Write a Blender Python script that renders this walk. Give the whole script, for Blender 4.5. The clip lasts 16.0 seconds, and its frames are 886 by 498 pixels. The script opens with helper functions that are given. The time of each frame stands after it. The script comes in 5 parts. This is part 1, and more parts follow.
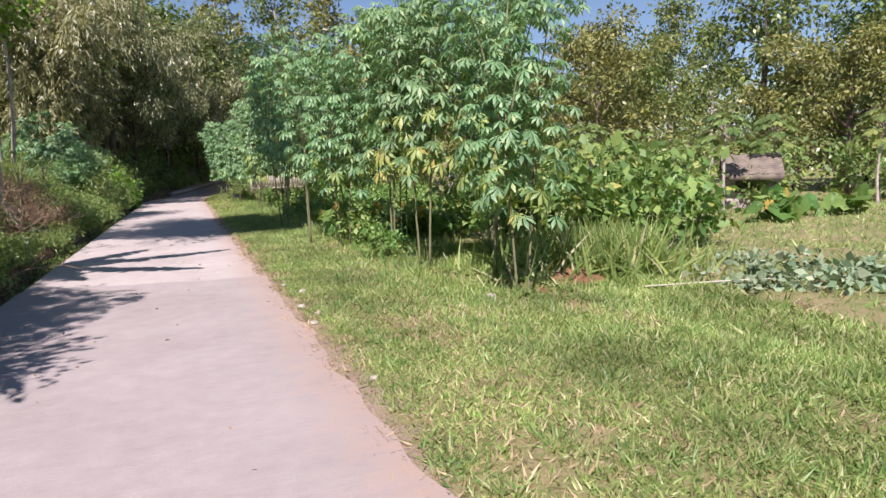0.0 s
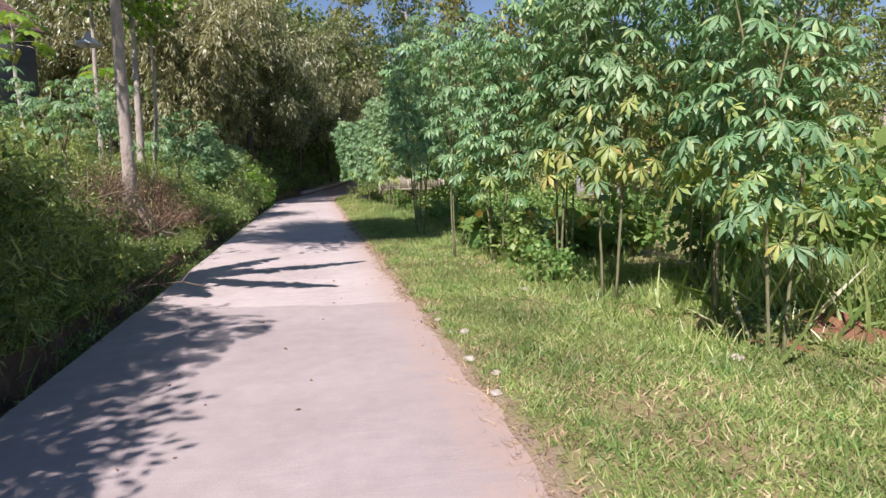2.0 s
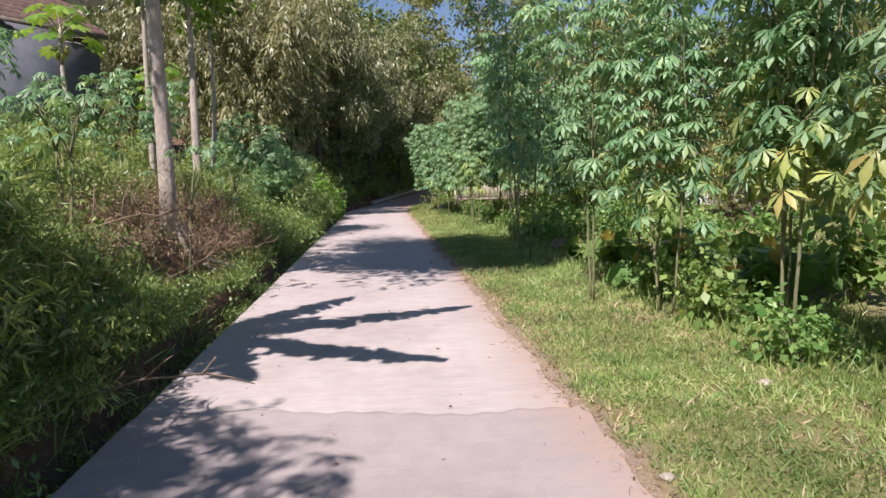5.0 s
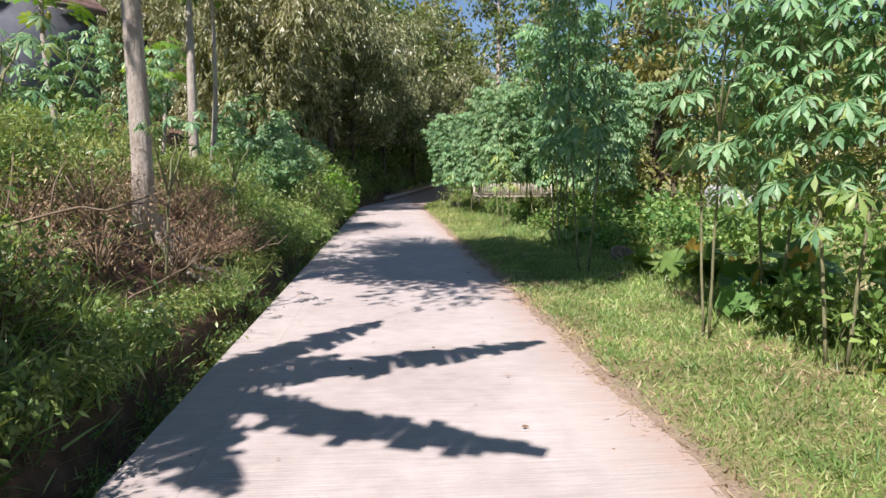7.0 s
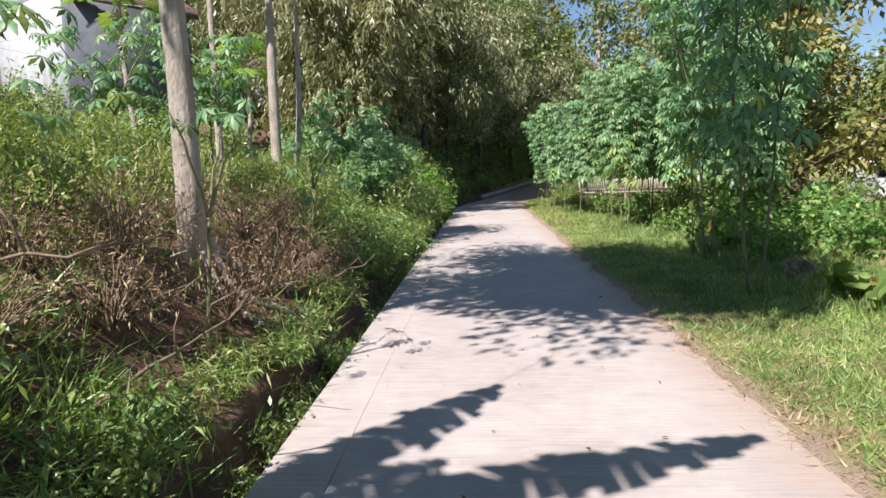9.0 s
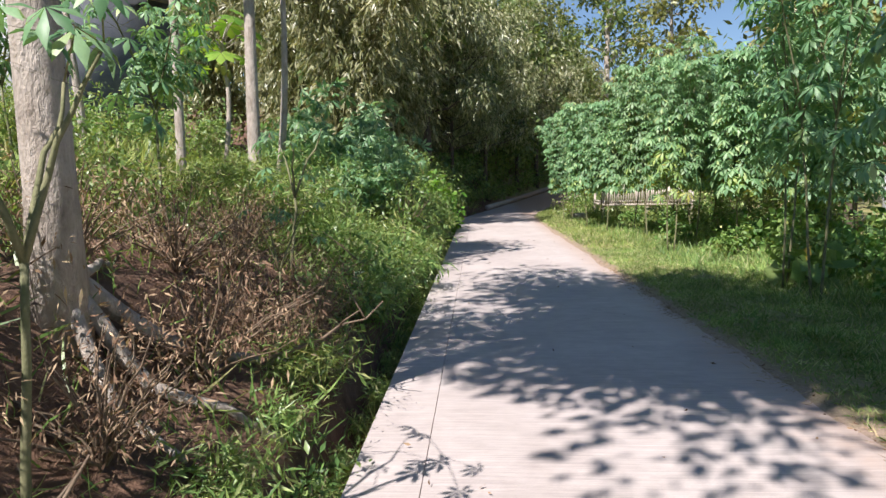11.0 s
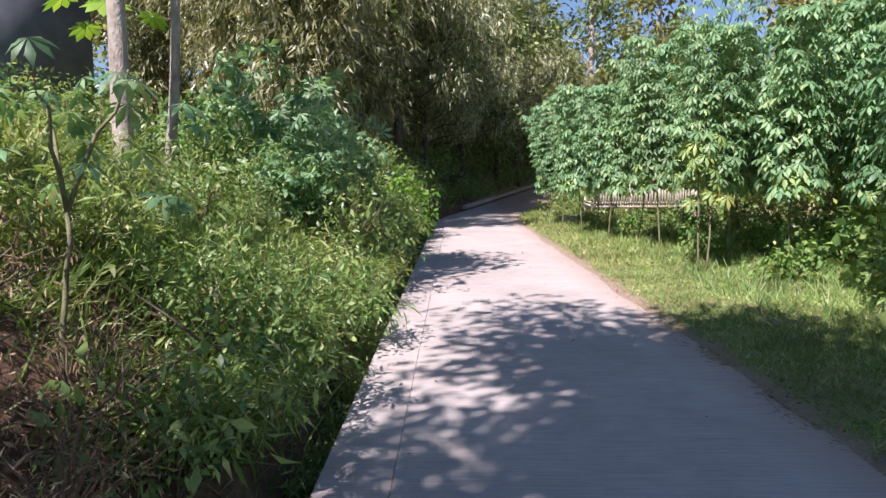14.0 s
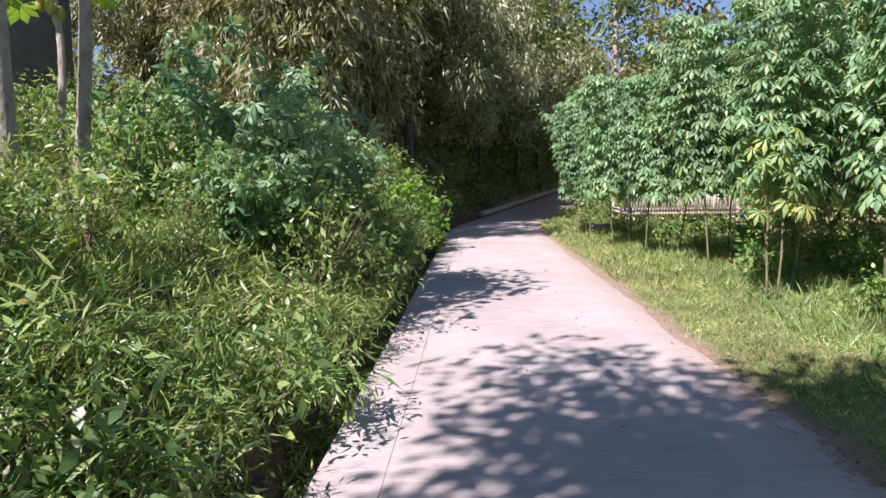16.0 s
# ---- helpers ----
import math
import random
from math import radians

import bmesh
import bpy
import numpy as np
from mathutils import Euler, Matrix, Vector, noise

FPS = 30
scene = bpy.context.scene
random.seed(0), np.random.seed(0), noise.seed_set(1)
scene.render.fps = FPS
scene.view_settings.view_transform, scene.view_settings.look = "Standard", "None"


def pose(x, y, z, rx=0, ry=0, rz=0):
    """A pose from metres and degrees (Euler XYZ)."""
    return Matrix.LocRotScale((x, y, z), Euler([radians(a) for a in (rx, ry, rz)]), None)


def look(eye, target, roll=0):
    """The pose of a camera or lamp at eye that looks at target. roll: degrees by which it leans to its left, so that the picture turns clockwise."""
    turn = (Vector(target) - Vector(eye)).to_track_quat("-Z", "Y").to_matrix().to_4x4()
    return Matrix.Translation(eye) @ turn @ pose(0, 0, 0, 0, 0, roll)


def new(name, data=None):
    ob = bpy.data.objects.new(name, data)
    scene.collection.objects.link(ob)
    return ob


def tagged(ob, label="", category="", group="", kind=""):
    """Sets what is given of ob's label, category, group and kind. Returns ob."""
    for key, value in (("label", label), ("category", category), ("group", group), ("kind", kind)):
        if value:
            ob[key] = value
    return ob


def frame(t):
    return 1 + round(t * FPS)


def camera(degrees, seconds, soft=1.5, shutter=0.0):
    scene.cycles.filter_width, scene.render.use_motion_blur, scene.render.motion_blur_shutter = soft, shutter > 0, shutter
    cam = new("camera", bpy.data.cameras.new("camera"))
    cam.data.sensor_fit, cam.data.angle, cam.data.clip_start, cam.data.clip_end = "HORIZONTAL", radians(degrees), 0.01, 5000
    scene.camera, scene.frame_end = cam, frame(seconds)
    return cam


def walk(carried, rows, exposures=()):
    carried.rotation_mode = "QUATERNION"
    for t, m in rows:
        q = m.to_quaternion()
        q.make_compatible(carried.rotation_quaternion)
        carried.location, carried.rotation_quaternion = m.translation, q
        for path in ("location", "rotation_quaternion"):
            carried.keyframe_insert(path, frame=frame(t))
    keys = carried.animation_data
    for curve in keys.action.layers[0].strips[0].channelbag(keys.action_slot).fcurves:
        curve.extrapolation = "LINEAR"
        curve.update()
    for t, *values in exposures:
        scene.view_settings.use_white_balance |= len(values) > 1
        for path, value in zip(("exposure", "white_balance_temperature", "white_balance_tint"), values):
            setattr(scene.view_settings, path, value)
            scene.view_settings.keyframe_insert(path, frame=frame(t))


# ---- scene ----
cam = camera(67.7, 16.0)
PATH = [
    (0, (0.072, 0.294, 1.4), (0.789, 2.145, 1.154), -1.6),
    (0.5, (0.092, 0.759, 1.377), (0.745, 2.633, 1.127), -0.4),
    (1, (0.095, 1.216, 1.39), (0.727, 3.102, 1.178), -0.1),
    (1.5, (0.039, 1.713, 1.402), (0.62, 3.613, 1.166), -0.1),
    (2, (-0.011, 2.262, 1.438), (0.368, 4.212, 1.205), -0.9),
    (2.5, (-0.077, 2.75, 1.438), (0.305, 4.698, 1.197), 0.2),
    (3, (-0.16, 3.229, 1.439), (0.199, 5.183, 1.21), -1.8),
    (3.5, (-0.18, 3.689, 1.486), (0.061, 5.666, 1.303), -1.4),
    (4, (-0.219, 4.2, 1.491), (0.104, 6.161, 1.273), -0.7),
    (4.5, (-0.264, 4.695, 1.507), (-0.018, 6.67, 1.306), -2.3),
    (4.7, (-0.246, 4.944, 1.517), (-0.04, 6.922, 1.305), -1.9),
    (6.8, (-0.531, 7.252, 1.43), (-0.35, 9.234, 1.239), 0.9),
    (7, (-0.555, 7.445, 1.44), (-0.391, 9.427, 1.222), 0.0),
    (7.5, (-0.587, 7.966, 1.474), (-0.527, 9.956, 1.281), -0.9),
    (8, (-0.628, 8.408, 1.491), (-0.485, 10.39, 1.265), 0.4),
    (8.5, (-0.717, 8.869, 1.495), (-0.621, 10.854, 1.263), -0.6),
    (9, (-0.73, 9.399, 1.508), (-0.852, 11.382, 1.282), -1.7),
    (9.2, (-0.758, 9.604, 1.49), (-0.853, 11.591, 1.288), -0.5),
    (11.3, (-1.274, 12.272, 1.483), (-1.386, 14.258, 1.283), -1.0),
    (11.5, (-1.282, 12.501, 1.486), (-1.481, 14.482, 1.288), -0.8),
    (12, (-1.24, 13.015, 1.476), (-1.4, 14.998, 1.279), 0.1),
    (12.5, (-1.254, 13.532, 1.509), (-1.247, 15.519, 1.287), -0.7),
    (13, (-1.183, 14.127, 1.514), (-1.333, 16.116, 1.373), 0.6),
    (13.5, (-1.181, 14.6, 1.481), (-1.238, 16.591, 1.297), 0.8),
    (14, (-1.208, 15.102, 1.499), (-1.243, 17.091, 1.288), -0.3),
    (14.5, (-1.164, 15.619, 1.511), (-1.342, 17.6, 1.307), 0.0),
    (15, (-1.152, 16.13, 1.51), (-1.226, 18.118, 1.303), 0.5),
    (15.5, (-1.096, 16.671, 1.471), (-1.21, 18.659, 1.29), -1.7),
    (16, (-1.037, 17.055, 1.533), (-1.135, 19.042, 1.335), -0.7),
]
walk(cam, [(t, look(eye, target, roll)) for t, eye, target, roll in PATH], exposures=[(0, 0.58, 6450, 21), (4.5, 0.52, 6500, 21), (7, 0.66, 6450, 15), (9.2, 0.7, 6450, 12), (12, 0.78, 6400, 14), (13.5, 0.8, 6300, 20), (16, 0.76, 6250, 24)])

# ---------------- world, sun, exposure ----------------
SUN_TO = Vector((-0.49, -0.757, 1.0)).normalized()       # from the ground towards the sun
world = bpy.data.worlds.new("world")
scene.world = world
world.use_nodes = True
wn = world.node_tree
sky = wn.nodes.new("ShaderNodeTexSky")
sky.sky_type, sky.sun_disc = "NISHITA", False
sky.sun_elevation = math.asin(SUN_TO.z)
sky.sun_rotation = math.atan2(SUN_TO.x, SUN_TO.y)
sky.air_density, sky.dust_density, sky.ozone_density = 1.0, 0.1, 3.5
wn.nodes["Background"].inputs["Strength"].default_value = 0.071
wn.links.new(sky.outputs[0], wn.nodes["Background"].inputs["Color"])
sun = new("sun", bpy.data.lights.new("sun", "SUN"))
sun.data.energy, sun.data.angle, sun.data.color = 5.0, radians(0.5), (1.0, 0.96, 0.91)
sun.matrix_world = look((0, 0, 30), Vector((0, 0, 30)) - SUN_TO)


# ---------------- materials ----------------
def material(name):
    m = bpy.data.materials.new(name)
    m.use_nodes = True
    return m, m.node_tree.nodes, m.node_tree.links, m.node_tree.nodes["Principled BSDF"]


def ramp_node(n, stops):
    r = n.new("ShaderNodeValToRGB")
    el = r.color_ramp.elements
    while len(el) < len(stops):
        el.new(0.5)
    for e, (p, c) in zip(el, stops):
        e.position, e.color = p, (*c, 1)
    return r


def noise_node(n, l, scale, detail=4.0, rough=0.6, vec=None):
    t = n.new("ShaderNodeTexNoise")
    t.inputs["Scale"].default_value, t.inputs["Detail"].default_value, t.inputs["Roughness"].default_value = scale, detail, rough
    if vec is not None:
        l.new(vec, t.inputs["Vector"])
    return t


def mix_node(n, l, fac, a, b, mode="MIX"):
    x = n.new("ShaderNodeMix")
    x.data_type, x.blend_type = "RGBA", mode
    for s, v in ((x.inputs[0], fac), (x.inputs[6], a), (x.inputs[7], b)):
        if isinstance(v, (int, float)):
            s.default_value = v
        elif isinstance(v, tuple):
            s.default_value = (*v, 1)
        else:
            l.new(v, s)
    return x.outputs[2]


def bump_node(n, l, bsdf, height, strength, dist):
    b = n.new("ShaderNodeBump")
    b.inputs["Strength"].default_value, b.inputs["Distance"].default_value = strength, dist
    l.new(height, b.inputs["Height"])
    l.new(b.outputs[0], bsdf.inputs["Normal"])


def leaf_material(name, stops, rough=0.5, through_light=0.3, spec=0.4, hue=0.06, patch=0.25):
    """Leaves: colour varies leaf by leaf and plant by plant, and in blotches on each leaf; light shines through."""
    m, n, l, b = material(name)
    geo, info = n.new("ShaderNodeNewGeometry"), n.new("ShaderNodeObjectInfo")
    r = ramp_node(n, [(p, tuple(min(0.6, 1.55 * k) for k in c)) for p, c in stops])
    l.new(geo.outputs["Random Per Island"], r.inputs[0])
    co = n.new("ShaderNodeTexCoord")
    big = noise_node(n, l, 0.9, 3, 0.6, co.outputs["Object"])
    small = noise_node(n, l, 45, 3, 0.6, co.outputs["Object"])
    hsv = n.new("ShaderNodeHueSaturation")
    mr = n.new("ShaderNodeMapRange")
    mr.inputs[3].default_value, mr.inputs[4].default_value = 0.5 - hue / 3, 0.5 + hue / 4
    l.new(info.outputs["Random"], mr.inputs[0])
    l.new(mr.outputs[0], hsv.inputs["Hue"])
    vv = n.new("ShaderNodeMapRange")
    vv.inputs[1].default_value, vv.inputs[2].default_value, vv.inputs[3].default_value, vv.inputs[4].default_value = 0.3, 0.7, 1 - patch, 1 + patch
    l.new(big.outputs[0], vv.inputs[0])
    l.new(vv.outputs[0], hsv.inputs["Value"])
    l.new(r.outputs[0], hsv.inputs["Color"])
    blot = mix_node(n, l, small.outputs[0], (0.72, 0.72, 0.66), (1.2, 1.2, 1.15))
    col = mix_node(n, l, 1.0, hsv.outputs[0], blot, "MULTIPLY")
    l.new(col, b.inputs["Base Color"])
    b.inputs["Roughness"].default_value, b.inputs["Specular IOR Level"].default_value = rough, spec
    tr = n.new("ShaderNodeBsdfTranslucent")
    warm = mix_node(n, l, 1.0, col, (1.35, 1.25, 0.6), "MULTIPLY")
    l.new(warm, tr.inputs[0])
    mx = n.new("ShaderNodeMixShader")
    mx.inputs[0].default_value = through_light
    l.new(b.outputs[0], mx.inputs[1])
    l.new(tr.outputs[0], mx.inputs[2])
    l.new(mx.outputs[0], n["Material Output"].inputs[0])
    return m


def rough_material(name, stops, scale=6, fine=60, rough=0.85, bump=0.5, dist=0.01, stretch=(1, 1, 1)):
    """Bark, soil, stone, wood: two scales of blotches and a relief."""
    m, n, l, b = material(name)
    co = n.new("ShaderNodeTexCoord")
    mp = n.new("ShaderNodeMapping")
    mp.inputs["Scale"].default_value = stretch
    l.new(co.outputs["Object"], mp.inputs[0])
    a, f = noise_node(n, l, scale, 5, 0.65, mp.outputs[0]), noise_node(n, l, fine, 4, 0.7, mp.outputs[0])
    r = ramp_node(n, stops)
    l.new(a.outputs[0], r.inputs[0])
    grain = mix_node(n, l, f.outputs[0], (0.6, 0.6, 0.6), (1.35, 1.33, 1.3))
    col = mix_node(n, l, 1.0, r.outputs[0], grain, "MULTIPLY")
    l.new(col, b.inputs["Base Color"])
    b.inputs["Roughness"].default_value = rough
    bump_node(n, l, b, f.outputs[0], bump, dist)
    return m


M_CASSAVA = leaf_material("cassava_leaf", [(0.0, (0.068, 0.15, 0.068)), (0.45, (0.13, 0.24, 0.122)), (0.9, (0.215, 0.325, 0.185)), (0.99, (0.3, 0.36, 0.16))], 0.46, 0.36, 0.5)
M_CASSAVA_LOW = leaf_material("cassava_old_leaf", [(0.0, (0.16, 0.25, 0.09)), (0.5, (0.24, 0.33, 0.11)), (0.9, (0.32, 0.36, 0.12)), (0.985, (0.42, 0.33, 0.1))], 0.45, 0.4, 0.5)
M_SHRUB = leaf_material("shrub_leaf", [(0.0, (0.06, 0.12, 0.035)), (0.5, (0.13, 0.205, 0.065)), (1.0, (0.24, 0.305, 0.105))], 0.36, 0.36, 0.6, patch=0.38)
M_WEED = leaf_material("weed_leaf", [(0.0, (0.07, 0.13, 0.035)), (0.5, (0.145, 0.22, 0.065)), (0.88, (0.25, 0.315, 0.1)), (1.0, (0.37, 0.35, 0.19))], 0.36, 0.36, 0.6, patch=0.4)
M_BEAN = leaf_material("bean_leaf", [(0.0, (0.07, 0.145, 0.038)), (0.6, (0.14, 0.23, 0.07)), (0.95, (0.215, 0.3, 0.1)), (1.0, (0.34, 0.33, 0.11))], 0.45, 0.36)
M_LAWN = leaf_material("grass_blade", [(0.0, (0.1, 0.155, 0.042)), (0.5, (0.18, 0.235, 0.075)), (0.8, (0.26, 0.29, 0.115)), (1.0, (0.4, 0.35, 0.23))], 0.55, 0.3, 0.3, patch=0.42)
M_BAMBOO = leaf_material("bamboo_leaf", [(0.0, (0.07, 0.09, 0.035)), (0.45, (0.15, 0.165, 0.075)), (0.8, (0.29, 0.285, 0.17)), (1.0, (0.39, 0.375, 0.27))], 0.36, 0.3, 0.6)
M_TREE = leaf_material("tree_leaf", [(0.0, (0.05, 0.085, 0.025)), (0.6, (0.1, 0.145, 0.045)), (1.0, (0.21, 0.24, 0.08))], 0.38, 0.26, 0.55)
M_TREE_DRY = leaf_material("dry_tree_leaf", [(0.0, (0.09, 0.11, 0.035)), (0.6, (0.165, 0.175, 0.06)), (1.0, (0.27, 0.25, 0.1))], 0.42, 0.26, 0.5)
M_PAPAYA = leaf_material("papaya_leaf", [(0.0, (0.08, 0.19, 0.025)), (0.6, (0.13, 0.25, 0.04)), (1.0, (0.22, 0.32, 0.06))], 0.45, 0.4)
M_BANANA = leaf_material("banana_leaf", [(0.0, (0.08, 0.19, 0.03)), (1.0, (0.13, 0.26, 0.05))], 0.4, 0.3)
M_DRY = leaf_material("dry_leaf", [(0.0, (0.08, 0.05, 0.034)), (0.5, (0.19, 0.12, 0.078)), (1.0, (0.36, 0.27, 0.18))], 0.8, 0.12, 0.2, 0.03)
M_STRAW = leaf_material("straw", [(0.0, (0.13, 0.095, 0.06)), (0.5, (0.25, 0.19, 0.12)), (1.0, (0.4, 0.31, 0.21))], 0.8, 0.15, 0.2, 0.03)
M_TUFT = leaf_material("tuft_blade", [(0.0, (0.08, 0.155, 0.045)), (0.5, (0.16, 0.24, 0.078)), (0.9, (0.26, 0.32, 0.125)), (1.0, (0.37, 0.35, 0.22))], 0.42, 0.36, 0.5)
M_ORANGE = leaf_material("withered_orange_leaf", [(0.0, (0.36, 0.2, 0.045)), (1.0, (0.44, 0.3, 0.07))], 0.6, 0.35, 0.3, 0.03)
M_WILT = leaf_material("wilted_leaf", [(0.0, (0.09, 0.14, 0.08)), (0.6, (0.17, 0.23, 0.15)), (1.0, (0.28, 0.31, 0.22))], 0.6, 0.2, 0.3)
M_FRUIT = rough_material("papaya_skin", [(0.3, (0.2, 0.26, 0.06)), (0.7, (0.5, 0.42, 0.1))], 6, 40, 0.5, 0.1, 0.003)
M_STALK = rough_material("leaf_stalk", [(0.3, (0.16, 0.2, 0.08)), (0.7, (0.32, 0.27, 0.14))], 9, 70)
M_STEM = rough_material("green_stem", [(0.3, (0.12, 0.13, 0.06)), (0.7, (0.27, 0.25, 0.14))], 9, 70)
M_TWIG = rough_material("dry_twig", [(0.3, (0.13, 0.085, 0.055)), (0.7, (0.32, 0.24, 0.17))], 9, 70)
M_BARK = rough_material("pale_bark", [(0.28, (0.2, 0.155, 0.125)), (0.45, (0.42, 0.355, 0.305)), (0.72, (0.6, 0.53, 0.475))], 7, 38, 0.85, 1.0, 0.03, (1, 1, 0.4))
M_BARK_DARK = rough_material("dark_bark", [(0.3, (0.06, 0.045, 0.035)), (0.7, (0.17, 0.13, 0.1))], 4, 30, 0.9, 0.8, 0.03, (1, 1, 0.3))
M_CULM = rough_material("bamboo_culm", [(0.3, (0.12, 0.12, 0.045)), (0.7, (0.3, 0.26, 0.12))], 4, 50, 0.5)
M_BAMBOO_OLD = rough_material("weathered_bamboo", [(0.25, (0.44, 0.37, 0.31)), (0.75, (0.74, 0.66, 0.58))], 4, 60, 0.65, 0.3, 0.004)
M_STONE = rough_material("pale_stone", [(0.3, (0.32, 0.27, 0.22)), (0.7, (0.55, 0.49, 0.43))], 8, 60)
M_REDSOIL = rough_material("red_soil", [(0.3, (0.2, 0.085, 0.05)), (0.7, (0.36, 0.17, 0.1))], 7, 50, 0.95, 0.9, 0.03)
M_WHITE = rough_material("white_render", [(0.3, (0.36, 0.37, 0.4)), (0.7, (0.52, 0.53, 0.55))], 2, 40, 0.8, 0.2, 0.005)
M_BLOCK = rough_material("grey_plaster", [(0.3, (0.1, 0.11, 0.135)), (0.7, (0.18, 0.19, 0.22))], 1.6, 25, 0.9, 0.3, 0.01)
M_TILE = rough_material("clay_tile", [(0.3, (0.11, 0.065, 0.055)), (0.7, (0.24, 0.15, 0.12))], 3, 30, 0.85, 0.4, 0.01)
M_TIMBER = rough_material("grey_timber", [(0.3, (0.12, 0.095, 0.08)), (0.7, (0.26, 0.21, 0.17))], 4, 40, 0.85, 0.4, 0.01, (1, 1, 0.2))
M_ENAMEL = rough_material("grey_enamel", [(0.3, (0.42, 0.43, 0.43)), (0.7, (0.55, 0.56, 0.55))], 4, 40, 0.4, 0.05, 0.002)


def ground_material():
    """Soil with thatch: red-brown earth on the bank, straw and low green on the verge, sand along the road."""
    m, n, l, b = material("earth_and_thatch")
    co = n.new("ShaderNodeTexCoord")
    sep = n.new("ShaderNodeSeparateXYZ")
    l.new(co.outputs["Object"], sep.inputs[0])
    n1, n2, n3 = (noise_node(n, l, s, 5, 0.65, co.outputs["Object"]) for s in (0.8, 5, 55))
    soil = ramp_node(n, [(0.3, (0.085, 0.05, 0.033)), (0.55, (0.19, 0.105, 0.068)), (0.75, (0.3, 0.18, 0.12))])
    l.new(n2.outputs[0], soil.inputs[0])
    lawn = ramp_node(n, [(0.3, (0.14, 0.16, 0.05)), (0.48, (0.24, 0.24, 0.09)), (0.6, (0.36, 0.28, 0.15)), (0.75, (0.38, 0.26, 0.17))])
    add = n.new("ShaderNodeMath")
    add.operation = "MULTIPLY_ADD"
    add.inputs[1].default_value = 0.45
    l.new(n2.outputs[0], add.inputs[0])
    half = n.new("ShaderNodeMath")
    half.operation = "MULTIPLY"
    half.inputs[1].default_value = 0.55
    l.new(n1.outputs[0], half.inputs[0])
    l.new(half.outputs[0], add.inputs[2])
    l.new(add.outputs[0], lawn.inputs[0])
    wob = n.new("ShaderNodeMath")
    wob.operation = "MULTIPLY_ADD"
    wob.inputs[1].default_value = 0.7
    l.new(n2.outputs[0], wob.inputs[0])
    l.new(sep.outputs[0], wob.inputs[2])
    right = n.new("ShaderNodeMapRange")
    right.inputs[1].default_value, right.inputs[2].default_value = -0.6, 0.4
    l.new(sep.outputs[0], right.inputs[0])
    edge = n.new("ShaderNodeMapRange")
    edge.inputs[1].default_value, edge.inputs[2].default_value = 1.32, 1.55
    l.new(wob.outputs[0], edge.inputs[0])
    sand = mix_node(n, l, n3.outputs[0], (0.24, 0.16, 0.115), (0.5, 0.38, 0.3))
    verge = mix_node(n, l, edge.outputs[0], sand, lawn.outputs[0])
    col = mix_node(n, l, right.outputs[0], soil.outputs[0], verge)
    grain = mix_node(n, l, n3.outputs[0], (0.55, 0.55, 0.55), (1.4, 1.38, 1.35))
    l.new(mix_node(n, l, 1.0, col, grain, "MULTIPLY"), b.inputs["Base Color"])
    b.inputs["Roughness"].default_value = 0.95
    bump_node(n, l, b, n3.outputs[0], 0.8, 0.03)
    return m


def road_material(name, dark, light, broom):
    m, n, l, b = material(name)
    co = n.new("ShaderNodeTexCoord")
    mp = n.new("ShaderNodeMapping")
    mp.inputs["Scale"].default_value = (0.9, 34, 1)
    l.new(co.outputs["Object"], mp.inputs[0])
    big, mid, fine = (noise_node(n, l, s, 5, 0.6, co.outputs["Object"]) for s in (0.7, 6, 130))
    lines = noise_node(n, l, 2.2, 3, 0.7, mp.outputs[0])
    r = ramp_node(n, [(0.3, dark), (0.7, light)])
    mm = n.new("ShaderNodeMix")
    mm.inputs[0].default_value = 0.4
    l.new(big.outputs[0], mm.inputs[2])
    l.new(mid.outputs[0], mm.inputs[3])
    l.new(mm.outputs[0], r.inputs[0])
    grain = mix_node(n, l, fine.outputs[0], (0.78, 0.78, 0.78), (1.2, 1.2, 1.19))
    col = mix_node(n, l, 1.0, r.outputs[0], grain, "MULTIPLY")
    contrast = n.new("ShaderNodeMapRange")
    contrast.inputs[1].default_value, contrast.inputs[2].default_value = 0.32, 0.68
    l.new(lines.outputs[0], contrast.inputs[0])
    streak = mix_node(n, l, contrast.outputs[0], (0.79, 0.785, 0.79), (1.13, 1.13, 1.12))
    col = mix_node(n, l, broom, col, mix_node(n, l, 1.0, col, streak, "MULTIPLY"))
    # earth trodden in along the verge
    sep = n.new("ShaderNodeSeparateXYZ")
    l.new(co.outputs["Object"], sep.inputs[0])
    wob = n.new("ShaderNodeMath")
    wob.operation = "MULTIPLY_ADD"
    wob.inputs[1].default_value = 0.9
    l.new(mid.outputs[0], wob.inputs[0])
    l.new(sep.outputs[0], wob.inputs[2])
    dirt = n.new("ShaderNodeMapRange")
    dirt.inputs[1].default_value, dirt.inputs[2].default_value, dirt.inputs[4].default_value = 1.0, 1.5, 0.75
    l.new(wob.outputs[0], dirt.inputs[0])
    col = mix_node(n, l, dirt.outputs[0], col, (0.42, 0.29, 0.225))
    l.new(col, b.inputs["Base Color"])
    b.inputs["Roughness"].default_value = 0.85
    hm = n.new("ShaderNodeMix")
    hm.inputs[0].default_value = 0.35 + 0.45 * broom
    l.new(fine.outputs[0], hm.inputs[2])
    l.new(lines.outputs[0], hm.inputs[3])
    bump_node(n, l, b, hm.outputs[0], 0.5, 0.008)
    return m


